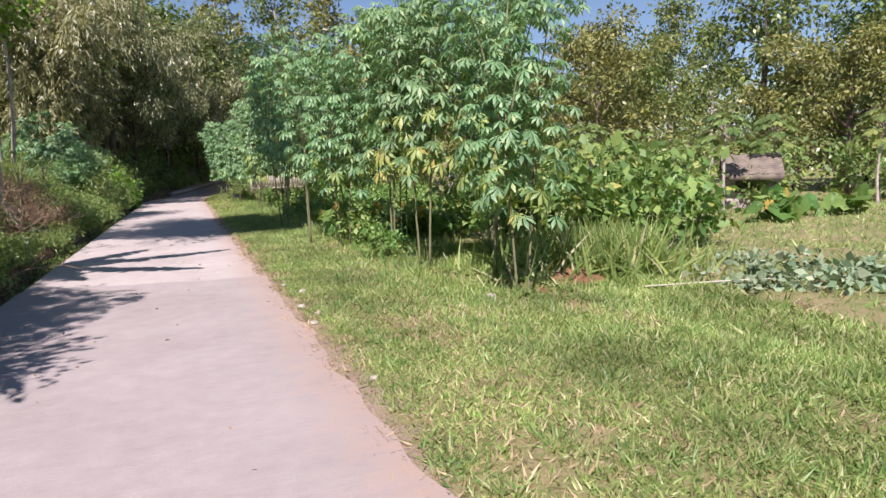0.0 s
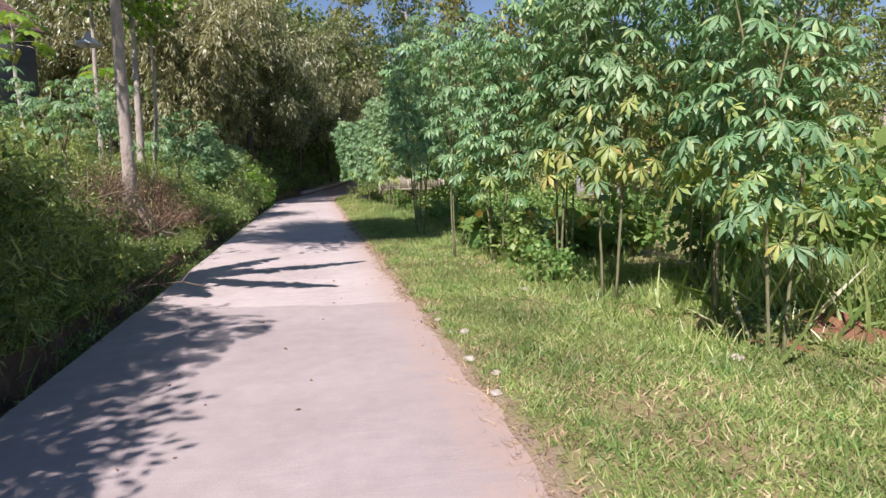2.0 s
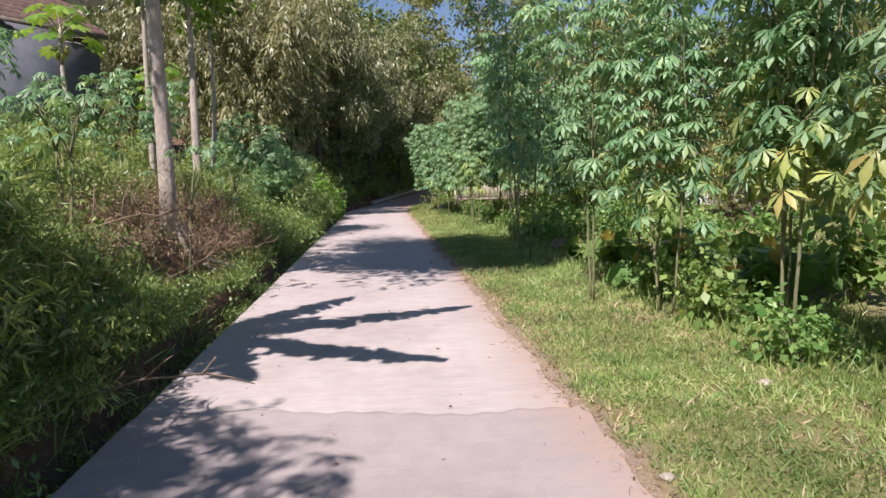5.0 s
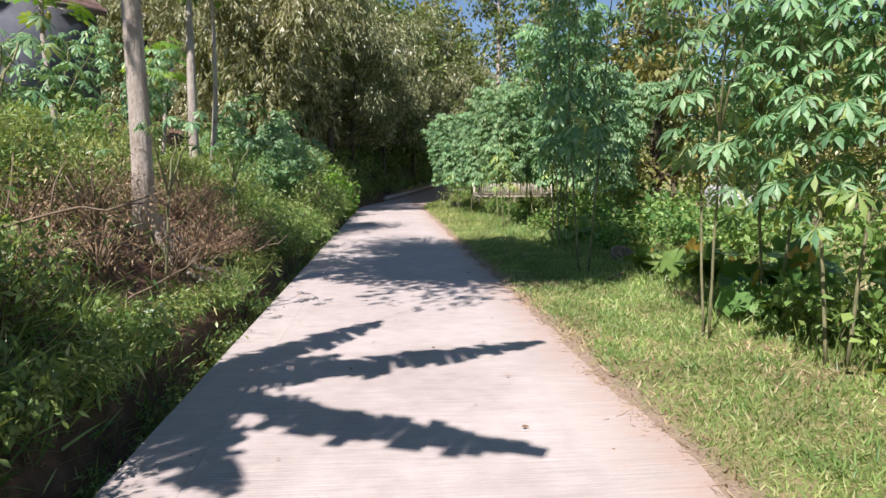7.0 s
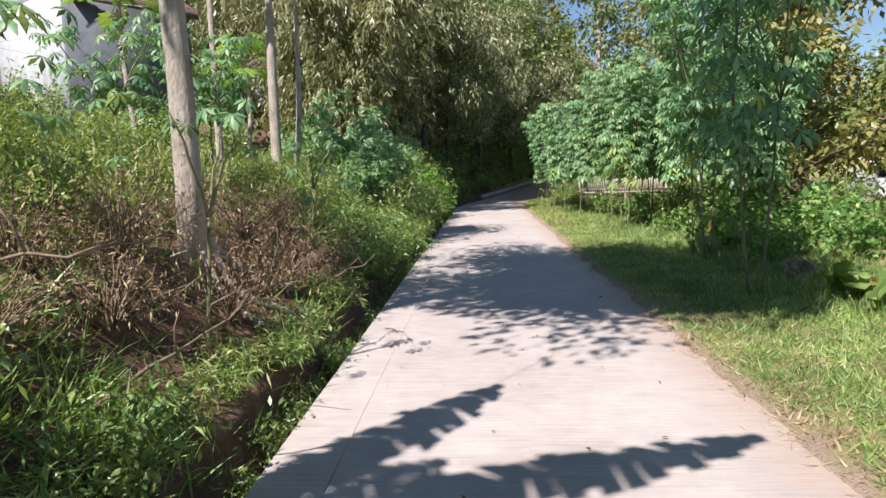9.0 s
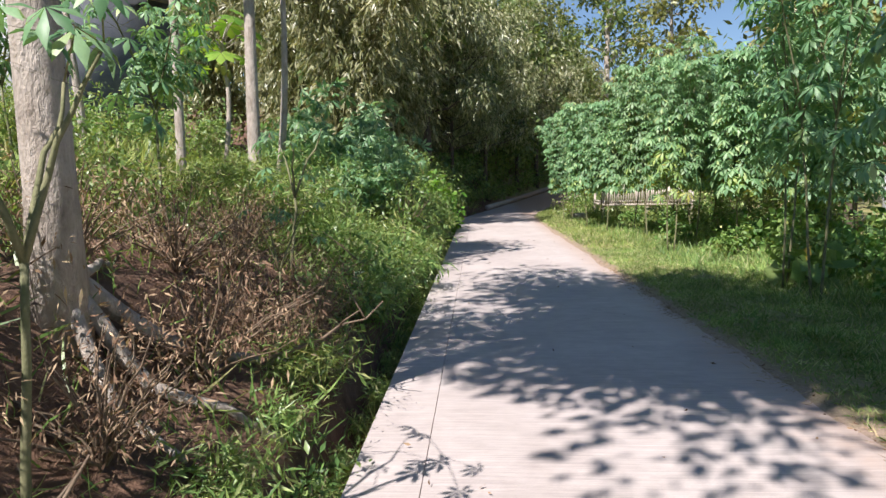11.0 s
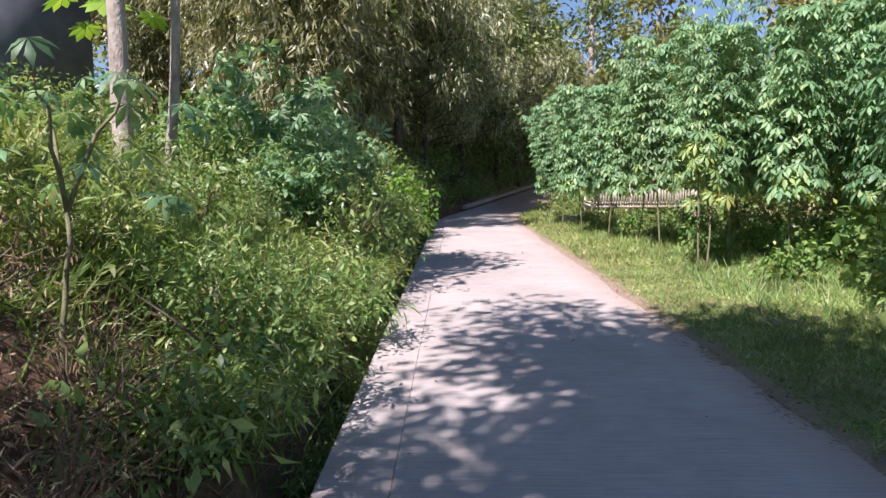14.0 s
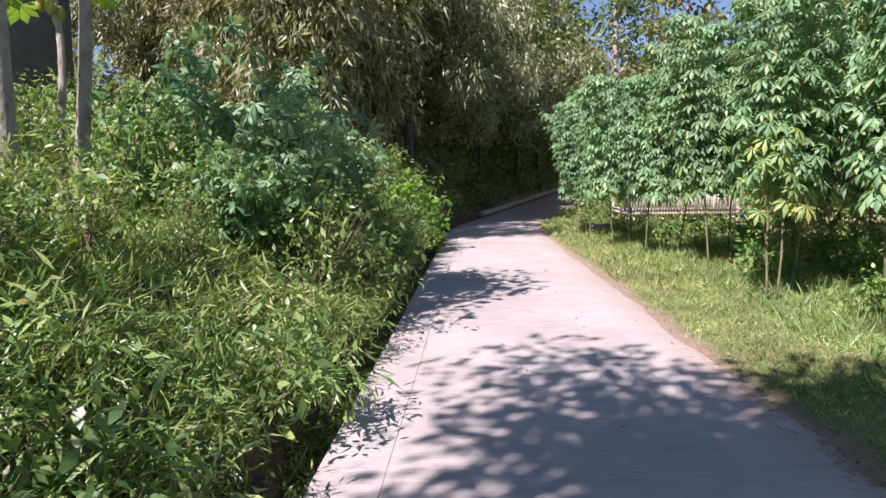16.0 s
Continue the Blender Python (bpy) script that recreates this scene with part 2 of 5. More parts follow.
M_GROUND = ground_material()
M_CONCRETE = road_material("broomed_concrete", (0.4, 0.335, 0.315), (0.6, 0.525, 0.5), 0.9)
M_OLDROAD = road_material("worn_grey_surfacing", (0.32, 0.268, 0.26), (0.45, 0.388, 0.378), 0.3)


# ---------------- geometry helpers ----------------
class Geo:
    """Triangles gathered in arrays and linked as one mesh."""

    def __init__(self):
        self.v, self.f, self.n = [], [], 0

    def add(self, verts, tris):
        verts, tris = np.asarray(verts, float).reshape(-1, 3), np.asarray(tris, int).reshape(-1, 3)
        self.v.append(verts)
        self.f.append(tris + self.n)
        self.n += len(verts)

    def mesh(self, name, mat, smooth=False):
        me = bpy.data.meshes.new(name)
        v, f = np.concatenate(self.v), np.concatenate(self.f)
        me.vertices.add(len(v))
        me.vertices.foreach_set("co", v.astype(np.float32).ravel())
        me.loops.add(len(f) * 3)
        me.loops.foreach_set("vertex_index", f.astype(np.int32).ravel())
        me.polygons.add(len(f))
        me.polygons.foreach_set("loop_start", np.arange(0, len(f) * 3, 3, dtype=np.int32))
        if smooth:
            me.polygons.foreach_set("use_smooth", np.ones(len(f), bool))
        me.update(calc_edges=True)
        me.validate()
        me.materials.append(mat)
        return me

    def tube(self, pts, radii, sides=6, cap=True):
        pts = np.asarray(pts, float)
        radii = np.broadcast_to(np.asarray(radii, float), (len(pts),))
        d = np.gradient(pts, axis=0)
        d /= np.linalg.norm(d, axis=1)[:, None] + 1e-9
        ref = np.array([0.31, 0.95, 0.02]) if abs(d[0][2]) > 0.5 else np.array([0.0, 0.02, 1.0])
        a = np.cross(d, ref)
        a /= np.linalg.norm(a, axis=1)[:, None] + 1e-9
        b = np.cross(d, a)
        th = np.arange(sides) * 2 * np.pi / sides
        ring = pts[:, None] + radii[:, None, None] * (np.cos(th)[None, :, None] * a[:, None] + np.sin(th)[None, :, None] * b[:, None])
        v = ring.reshape(-1, 3)
        t = []
        for i in range(len(pts) - 1):
            for k in range(sides):
                p, q = i * sides + k, i * sides + (k + 1) % sides
                t += [(p, q, q + sides), (p, q + sides, p + sides)]
        if cap:
            v = np.vstack([v, pts[0], pts[-1]])
            e = (len(pts) - 1) * sides
            for k in range(sides):
                t += [((k + 1) % sides, k, len(v) - 2), (e + k, e + (k + 1) % sides, len(v) - 1)]
        self.add(v, t)

    def box(self, lo, hi):
        (a, b, c), (x, y, z) = lo, hi
        v = [(a, b, c), (x, b, c), (x, y, c), (a, y, c), (a, b, z), (x, b, z), (x, y, z), (a, y, z)]
        q = [(0, 3, 2, 1), (4, 5, 6, 7), (0, 1, 5, 4), (1, 2, 6, 5), (2, 3, 7, 6), (3, 0, 4, 7)]
        self.add(v, [t for p in q for t in ((p[0], p[1], p[2]), (p[0], p[2], p[3]))])

    def leaves(self, template, pos, axis, up, size):
        """One copy of the leaf template for every row: its foot, the way it points, the way its face looks, and its size."""
        tv, tf = template
        pos, axis, up = np.asarray(pos, float), np.asarray(axis, float), np.asarray(up, float)
        n = len(pos)
        axis = axis / (np.linalg.norm(axis, axis=1)[:, None] + 1e-9)
        x = np.cross(axis, up)
        x /= np.linalg.norm(x, axis=1)[:, None] + 1e-9
        z = np.cross(x, axis)
        size = np.broadcast_to(np.asarray(size, float), (n,))[:, None, None]
        v = pos[:, None] + size * (tv[None, :, 0, None] * x[:, None] + tv[None, :, 1, None] * axis[:, None] + tv[None, :, 2, None] * z[:, None])
        f = tf[None] + (np.arange(n) * len(tv))[:, None, None]
        self.add(v.reshape(-1, 3), f.reshape(-1, 3))


def part(name, geo, mat, parent=None, label="", smooth=False):
    ob = new(name, geo if isinstance(geo, bpy.types.Mesh) else geo.mesh(name, mat, smooth))
    if parent is not None:
        ob.parent = parent
    return tagged(ob, label)


def thing(name, where, label, category, group="", rz=0.0, scale=1.0):
    ob = new(name)
    ob.matrix_world = pose(*where, 0, 0, rz) @ Matrix.Scale(scale, 4)
    return tagged(ob, label, category, group)


def palmate(angles, droop, width, fold=0.05):
    """A hand-shaped leaf: lobes folded along their ribs round one point, tips hanging."""
    v, f = [], []
    for a in angles:
        k = 1.0 - 0.35 * abs(a) / 150
        c, s = math.cos(radians(a)), math.sin(radians(a))
        b = len(v)
        for u, w, z in ((0.02, 0, 0), (0.66, -width, -droop * 0.36 - fold), (0.62, 0, -droop * 0.3), (0.66, width, -droop * 0.36 - fold), (1.0, 0, -droop)):
            u, w = u * k, w * k
            v.append((s * u + c * w, c * u - s * w, z * k))
        f += [(b, b + 2, b + 1), (b, b + 3, b + 2), (b + 1, b + 2, b + 4), (b + 2, b + 3, b + 4)]
    return np.array(v), np.array(f)


def blade(width, bend, fold=0.03):
    """A single pointed leaf, folded along its rib and bending down."""
    v = [(0, 0, 0), (-width, 0.45, -bend * 0.25 + fold), (0, 0.45, -bend * 0.25), (width, 0.45, -bend * 0.25 + fold), (0, 1, -bend)]
    return np.array(v), np.array([(0, 2, 1), (0, 3, 2), (1, 2, 4), (2, 3, 4)])


def sliver(width, bend):
    v = [(0, 0, 0), (-width, 0.4, -bend * 0.2), (width, 0.4, -bend * 0.2), (0, 1, -bend)]
    return np.array(v), np.array([(0, 2, 1), (1, 2, 3)])


def grassblade(width, bend):
    v = [(-width, 0, 0), (width, 0, 0), (-width * 0.8, 0.5, -bend * 0.3), (width * 0.8, 0.5, -bend * 0.3), (0, 1, -bend)]
    return np.array(v), np.array([(0, 1, 3), (0, 3, 2), (2, 3, 4)])


def round_leaf(lobed=0.0):
    """A broad heart-shaped leaf, dished, with a notch at its stalk."""
    v, f = [(0, 0.12, 0)], []
    k = 12
    for i in range(k):
        a = radians(-165 + 330 * i / (k - 1))
        r = 0.55 * (1 + 0.12 * math.cos(a) + lobed * (0.5 if i % 2 else -0.5))
        v.append((math.sin(a) * r, 0.12 + math.cos(a) * r * 1.1, 0.06 * math.cos(3 * a) - 0.12 * r))
        if i:
            f.append((0, i, i + 1))
    return np.array(v), np.array(f)


PALM7 = palmate((-135, -88, -44, 0, 44, 88, 135), 0.62, 0.17)
PALM5 = palmate((-104, -52, 0, 52, 104), 0.66, 0.2)
PAPAYA = palmate((-150, -110, -72, -36, 0, 36, 72, 110, 150), 0.22, 0.2)
LEAF, LEAF_WIDE, LEAF_FINE = blade(0.2, 0.15), blade(0.34, 0.18), blade(0.075, 0.25)
SLIVER, SLIVER_WIDE, SLIVER_LEAF = sliver(0.1, 0.25), sliver(0.26, 0.12), sliver(0.22, 0.18)
GRASS, GRASS_WIDE = grassblade(0.05, 0.4), grassblade(0.085, 0.55)
LOBED = round_leaf(0.25)


GRASS_FLAT = sliver(0.075, 0.5)
GRASS_NARROW = grassblade(0.028, 0.4)


def unit(rng, n, zlo=-1.0, zhi=1.0):
    z, a = rng.uniform(zlo, zhi, n), rng.uniform(0, 2 * np.pi, n)
    r = np.sqrt(1 - z * z)
    return np.stack([r * np.cos(a), r * np.sin(a), z], 1)


# ---------------- the lie of the land ----------------
ROAD_L, ROAD_R = -1.9, 1.0


def bend(y):
    y = np.asarray(y, float)
    d = np.clip(y - 36.65, 0, 26)
    return 0.0147 * d * d + np.clip(y - 62.65, 0, None) * 0.76


def rise(y):
    y = np.asarray(y, float)
    d = np.clip(y - 43, 0, 13)
    return 0.0052 * d * d + np.clip(y - 56, 0, 40) * 0.13


def ripple(x, y):
    return (np.sin(1.7 * x + 0.6 * y) * np.sin(0.9 * y - 1.1 * x + 1) + 0.6 * np.sin(3.9 * x - 2.1 * y) * np.sin(3.1 * y + 1.3 * x)
            + 0.35 * np.sin(9.1 * x + 5.3 * y) * np.sin(7.7 * y - 4.1 * x))


def ground(x, y):
    x, y = np.asarray(x, float), np.asarray(y, float)
    u = x - bend(y)
    left = np.interp(u, [-120, -40, -25, -12, -6, -3.9, -3.25, -3.08, -2.9, -2.5, -2.24, -2.15, -2.1, -1.95, -1.9], [6, 5.5, 4.6, 2.6, 1.5, 1.12, 0.94, 0.72, 0.46, 0.28, 0.1, -0.22, -0.3, -0.3, -0.12])
    right = np.interp(u, [0.7, 0.84, 1.0, 1.12, 1.4, 3, 5.5, 9, 40, 120], [-0.09, -0.03, 0.006, 0.02, 0.026, 0.03, -0.05, -0.12, -0.2, -0.2])
    z = np.where(u < -1, left, right)
    wild = np.where(u < -2.2, np.clip((-u - 2.1) / 1.0, 0, 1) * 0.09, np.clip((u - 0.8) / 0.1, 0, 1) * 0.011 + np.clip((u - 1.2) / 2.5, 0, 1) * 0.026)
    z = z + wild * np.where(u > 0, ripple(x * 1.5, y * 1.1), ripple(x, y))
    # a trench dug beside the first cassava plants
    d = np.hypot((x - 3.45 + 0.27 * (y - 7.4)) / 0.24, (y - 7.4) / 0.95)
    z = z - 0.3 * np.clip(1.5 - d, 0, 1) ** 0.5 * (d < 1.5)
    return z + rise(y)


def gz(x, y):
    return float(ground(x, y))


def strip_grid(us, ys, zf):
    """A sheet of quads as triangles over the given lines."""
    X, Y = np.meshgrid(us, ys)
    X = X + bend(Y)
    v = np.stack([X, Y, zf(X, Y)], -1).reshape(-1, 3)
    a = (np.arange(len(ys) - 1)[:, None] * len(us) + np.arange(len(us) - 1)[None]).ravel()
    t = np.stack([a, a + 1, a + 1 + len(us), a, a + 1 + len(us), a + len(us)], 1).reshape(-1, 3)
    return v, t


g = Geo()
xs = np.concatenate([np.linspace(-400, -30, 12)[:-1], np.linspace(-30, -5, 34)[:-1], np.linspace(-5, -2.4, 30)[:-1], np.linspace(-2.4, -1.9, 10)[:-1],
                     np.linspace(-1.9, 0.72, 5)[:-1], np.linspace(0.72, 1.3, 24)[:-1], np.linspace(1.3, 5, 40)[:-1], np.linspace(5, 30, 40)[:-1], np.linspace(30, 400, 12)])
ys = np.concatenate([np.linspace(-400, -20, 10)[:-1], np.linspace(-20, 0, 21)[:-1], np.linspace(0, 22, 150)[:-1], np.linspace(22, 70, 100)[:-1], np.linspace(70, 400, 16)])
g.add(*strip_grid(xs, ys, ground))
tagged(part("ground", g, M_GROUND, smooth=True), "red-brown earth bank and grassy verge beside the lane", "ground", kind="structure")


# ---------------- the lane ----------------
def slab(name, us, ys, top, mat, label):
    """A cast strip with a worn top and real edges going down into the earth."""
    s = Geo()
    v, t = strip_grid(us, ys, lambda x, y: top + rise(y) + 0.004 * ripple(x * 0.7, y * 0.5))
    if us[-1] == ROAD_R:
        v[len(us) - 1::len(us), 0] += 0.035 * np.sin(2.3 * ys) * np.sin(0.7 * ys + 1) + 0.02 * np.sin(6.1 * ys)
    s.add(v, t)
    w = len(us)
    for col in (0, w - 1):
        e = v.reshape(len(ys), w, 3)[:, col]
        low = e - [0, 0, 0.3]
        a = np.arange(len(ys) - 1)
        s.add(np.vstack([e, low]), np.stack([a, a + 1, a + 1 + len(ys), a, a + 1 + len(ys), a + len(ys)], 1).reshape(-1, 3))
    for row in (0, len(ys) - 1):
        e = v.reshape(len(ys), w, 3)[row]
        low = e - [0, 0, 0.3]
        a = np.arange(w - 1)
        s.add(np.vstack([e, low]), np.stack([a, a + 1, a + 1 + w, a, a + 1 + w, a + w], 1).reshape(-1, 3))
    return tagged(part(name, s, mat), label, "road", kind="structure")


slab("road", np.linspace(-1.52, ROAD_R, 12), np.concatenate([np.linspace(8.0, 36, 190), np.linspace(36.5, 95, 100)]), 0.0, M_CONCRETE, "pale broom-finished concrete village lane")
slab("road_edge_strip", np.linspace(ROAD_L, -1.526, 4), np.concatenate([np.linspace(8.0, 36, 70), np.linspace(36.5, 95, 100)]), -0.006, M_CONCRETE, "narrow concrete edge strip along the lane")
s = Geo()
us, yy = np.linspace(ROAD_L, ROAD_R, 60), np.concatenate([np.linspace(-60, 0, 40)[:-1], np.linspace(0, 9.6, 150)])
X, Y = np.meshgrid(us, yy)
X[:, -1] += 0.04 * np.sin(2.9 * yy) * np.sin(0.8 * yy) + 0.022 * np.sin(7.3 * yy + 1)
wav = np.clip((Y - 8.6) / 1.0, 0, 1)
Y = Y - wav * (0.13 * np.sin(1.7 * X + 1) + 0.05 * np.sin(5.3 * X) * np.sin(3.1 * X + 2) + 0.035 * np.sin(19 * X + 2) * np.sin(8.7 * X))
Z = 0.012 + 0.004 * ripple(X * 0.7, Y * 0.5) - 0.02 * np.clip((Y - yy.max() + 0.35) / 0.1, 0, 1) * (np.arange(len(yy))[:, None] == len(yy) - 1)
a = (np.arange(len(yy) - 1)[:, None] * len(us) + np.arange(len(us) - 1)[None]).ravel()
s.add(np.stack([X, Y, Z], -1).reshape(-1, 3), np.stack([a, a + 1, a + 1 + len(us), a, a + 1 + len(us), a + len(us)], 1).reshape(-1, 3))
for col in (0, len(us) - 1):
    e = np.stack([X[:, col], Y[:, col], Z[:, col]], -1)
    k = np.arange(len(yy) - 1)
    s.add(np.vstack([e, e - [0, 0, 0.25]]), np.stack([k, k + 1, k + 1 + len(yy), k, k + 1 + len(yy), k + len(yy)], 1).reshape(-1, 3))
tagged(part("road_surfacing", s, M_OLDROAD), "older smooth grey-pink surfacing ending in a ragged edge", "road", kind="structure")
# low kerb on the outer side of the bend
s = Geo()
ky = np.linspace(46.0, 78, 60)
kx = ROAD_L - 0.13 + bend(ky)
s.tube(np.stack([kx, ky, rise(ky) + 0.12], 1), 0.13, 8)
tagged(part("kerb", s, M_CONCRETE), "low pale kerb on the outside of the bend", "kerb", kind="structure")


# ---------------- kinds of plants ----------------
def cassava_meshes(seed, height, stems, low, n_leaves, size=0.2, old=0.12, template=PALM7, spread=0.5):
    """Cassava: thin jointed canes that fork high up, long leaf stalks all round, hand-shaped leaves that hang."""
    rng = np.random.default_rng(seed)
    gs, gl, go, gp = Geo(), Geo(), Geo(), Geo()
    tips = []
    for k in range(stems):
        a = 2 * np.pi * k / stems + rng.uniform(-0.5, 0.5)
        foot = np.array([np.cos(a), np.sin(a), 0]) * 0.07 * (stems > 1)
        fork = height * rng.uniform(0.42, 0.55)
        lean = np.array([np.cos(a), np.sin(a), 0]) * rng.uniform(0.1, 0.3) * spread
        s = np.linspace(0, 1, 7)[:, None]
        line = foot + [0, 0, -0.05] + s * (lean + [0, 0, fork]) + rng.normal(0, 0.012, (7, 3)) * s
        gs.tube(line, np.linspace(0.017, 0.012, 7), 6)
        for j in range(3):
            b = a + (j - 1) * 1.9 + rng.uniform(-0.5, 0.5)
            top = height * rng.uniform(0.86, 1.0) - fork
            out = np.array([np.cos(b), np.sin(b), 0]) * rng.uniform(0.35, 0.75) * spread * 1.4
            br = line[-1] + s * out + (s ** 0.85) * [0, 0, top] + rng.normal(0, 0.015, (7, 3)) * s
            gs.tube(br, np.linspace(0.013, 0.006, 7), 5)
            tips.append(np.vstack([line[3:], br[1:]]))
    per = n_leaves // len(tips)
    for path in tips:
        h = path[:, 2]
        zz = np.clip(low + (height - low) * rng.uniform(0, 1, per) ** 0.8, low, h.max())
        p = np.stack([np.interp(zz, h, path[:, i]) for i in range(3)], 1)
        a = rng.uniform(0, 2 * np.pi, per)
        q = (zz - low) / (height - low)
        lift = 0.75 * q + rng.uniform(-0.45, 0.25, per)
        d = np.stack([np.cos(a), np.sin(a), lift], 1)
        d /= np.linalg.norm(d, axis=1)[:, None]
        ln = rng.uniform(0.2, 0.42, per) * (1.15 - 0.35 * q)
        end = p + d * ln[:, None] - np.stack([0 * a, 0 * a, 0.06 * ln], 1)
        down = np.stack([np.cos(a), np.sin(a), -0.15 - rng.uniform(0, 0.6, per)], 1)
        face = np.stack([0.5 * np.cos(a), 0.5 * np.sin(a), 1.0 + 0 * a], 1) + rng.normal(0, 0.22, (per, 3))
        sz = size * rng.uniform(0.7, 1.15, per) * (1.1 - 0.35 * q)
        aged = rng.uniform(0, 1, per) < old * (2.6 - 6 * q)
        gl.leaves(template, end[~aged], down[~aged], face[~aged], sz[~aged])
        if aged.any():
            go.leaves(template, end[aged], down[aged] - [0, 0, 0.5], face[aged], sz[aged])
        w = np.cross(d, [0, 0, 1.0]) * 0.0035
        base = np.arange(per)[:, None] * 4
        v = np.stack([p - w, p + w, end + w * 0.7, end - w * 0.7], 1).reshape(-1, 3)
        gp.add(v, np.concatenate([base + [0, 1, 2], base + [0, 2, 3]]).reshape(-1, 3))
    out = [("stalk_tangle", gp.mesh("cassava_stalk", M_STALK)), ("stem", gs.mesh("cassava_stem", M_STEM, True)), ("crown", gl.mesh("cassava_crown", M_CASSAVA))]
    if go.n:
        out.append(("old_leaves", go.mesh("cassava_old_leaves", M_CASSAVA_LOW)))
    return out


def plant(name, meshes, x, y, label, category, group="", rz=0.0, scale=1.0, sink=0.0):
    ob = thing(name, (x, y, gz(x, y) - sink), label, category, group, rz, scale)
    for nm, me in meshes:
        pt = part(nm, me, None, ob)
        if nm in ("twig_tangle", "stalk_tangle"):
            tagged(pt, kind="stuff")
    return ob


def clump_leaves(g, rng, centres, radius, count, template, size, flat=0.8, droop=0.5):
    """count leaves round each centre, pointing outwards and down."""
    c = np.repeat(centres, count, 0)
    d = unit(rng, len(c))
    p = c + d * radius * (rng.uniform(0, 1, len(c)) ** 0.45)[:, None] * [1, 1, flat]
    ax = d + rng.normal(0, 0.6, (len(c), 3)) - [0, 0, droop]
    up = np.array([0, 0, 1.0]) + rng.normal(0, 0.55, (len(c), 3))
    g.leaves(template, p, ax, up, size * rng.uniform(0.6, 1.3, len(c)))


def shrub_meshes(seed, height, radius, n_twigs, per, template, size, mat, clump=0.2, twig_mat=None, droop=0.4):
    """A bushy plant: twigs from one foot, each with side shoots, carrying leaf clumps of uneven size."""
    rng = np.random.default_rng(seed)
    gs, gl = Geo(), Geo()
    ends = []
    for k in range(n_twigs):
        a = rng.uniform(0, 2 * np.pi)
        r = radius * rng.uniform(0.15, 1.0)
        h = height * (1 - 0.35 * (r / radius) ** 2) * rng.uniform(0.55, 1.05)
        s = np.linspace(0, 1, 6)[:, None]
        line = s ** 1.3 * [r * np.cos(a), r * np.sin(a), 0] + s ** 0.85 * [0, 0, h] + rng.normal(0, 0.02, (6, 3)) * s - [0, 0, 0.05]
        gs.tube(line, np.linspace(0.012, 0.003, 6), 3, False)
        for f in (2, 3, 4, 5, 5):
            ends.append(line[f] + rng.normal(0, clump * 0.6, 3) * [1, 1, 0.7])
    ends = np.array(ends)
    ends = ends[ends[:, 2] > 0.08]
    for i in range(3):
        clump_leaves(gl, rng, ends[i::3], clump * (0.8 + 0.3 * i), per, template, size * (0.8 + 0.25 * i), 0.85, droop)
    gl.v = [np.maximum(v, [-99, -99, -0.02]) for v in gl.v]
    return [("twig_tangle", gs.mesh("shrub_stem", twig_mat or M_STEM, True)), ("crown", gl.mesh("shrub_crown", mat))]


def tree_meshes(seed, height, trunk_r, crown_r, base, limbs, per, template, size, mat, bark, clump=0.7, lean=(0, 0), droop=0.4, subs=4, sides=9, bow=1.0):
    """A tree: tapered crooked trunk, limbs that fork, leaf clumps about the ends with gaps between them."""
    rng = np.random.default_rng(seed)
    gs, gl = Geo(), Geo()
    s = np.linspace(0, 1, 12)[:, None]
    trunk = s * [0, 0, height * 0.93] + s ** bow * [lean[0], lean[1], 0] + rng.normal(0, trunk_r * 0.22, (12, 3)) * s - [0, 0, 0.15]
    gs.tube(trunk, trunk_r * np.interp(np.linspace(0, 1, 12), [0, 0.06, 0.5, 1], [1.25, 1.0, 0.72, 0.18]), sides)
    ends = []
    for k in range(limbs):
        f = base / height + (1 - base / height) * (k + rng.uniform(0, 1)) / limbs * 0.97
        p0 = np.array([np.interp(f, s[:, 0], trunk[:, i]) for i in range(3)])
        a = k * 2.4 + rng.uniform(-0.5, 0.5)
        q = (f * height - base) / (height - base)
        ln = crown_r * (1 - 0.65 * q ** 1.6) * rng.uniform(0.65, 1.1)
        up = ln * rng.uniform(0.15, 0.65)
        t = np.linspace(0, 1, 6)[:, None]
        line = p0 + t * [ln * np.cos(a), ln * np.sin(a), 0] + t ** 1.2 * [0, 0, up] + rng.normal(0, 0.05 * ln, (6, 3)) * t
        rr = trunk_r * 0.42 * (1 - 0.6 * f)
        gs.tube(line, np.linspace(rr, rr * 0.25, 6), 5, False)
        for j in range(subs):
            m = 2 + j % 4
            e = line[m] + unit(rng, 1, -0.2, 0.9)[0] * ln * rng.uniform(0.2, 0.42)
            gs.tube(np.array([line[m], (line[m] + e) / 2 + rng.normal(0, 0.04, 3), e]), [rr * 0.35, rr * 0.22, rr * 0.1], 4, False)
            ends += [e, (line[m] + 2 * e) / 3]
        ends.append(line[-1])
    ends = np.array(ends)
    for i in range(3):
        clump_leaves(gl, rng, ends[i::3], clump * (0.7 + 0.3 * i), int(per * (0.7 + 0.3 * i)), template, size, 0.8, droop)
    return [("trunk", gs.mesh("tree_trunk", bark, True)), ("crown", gl.mesh("tree_crown", mat))]


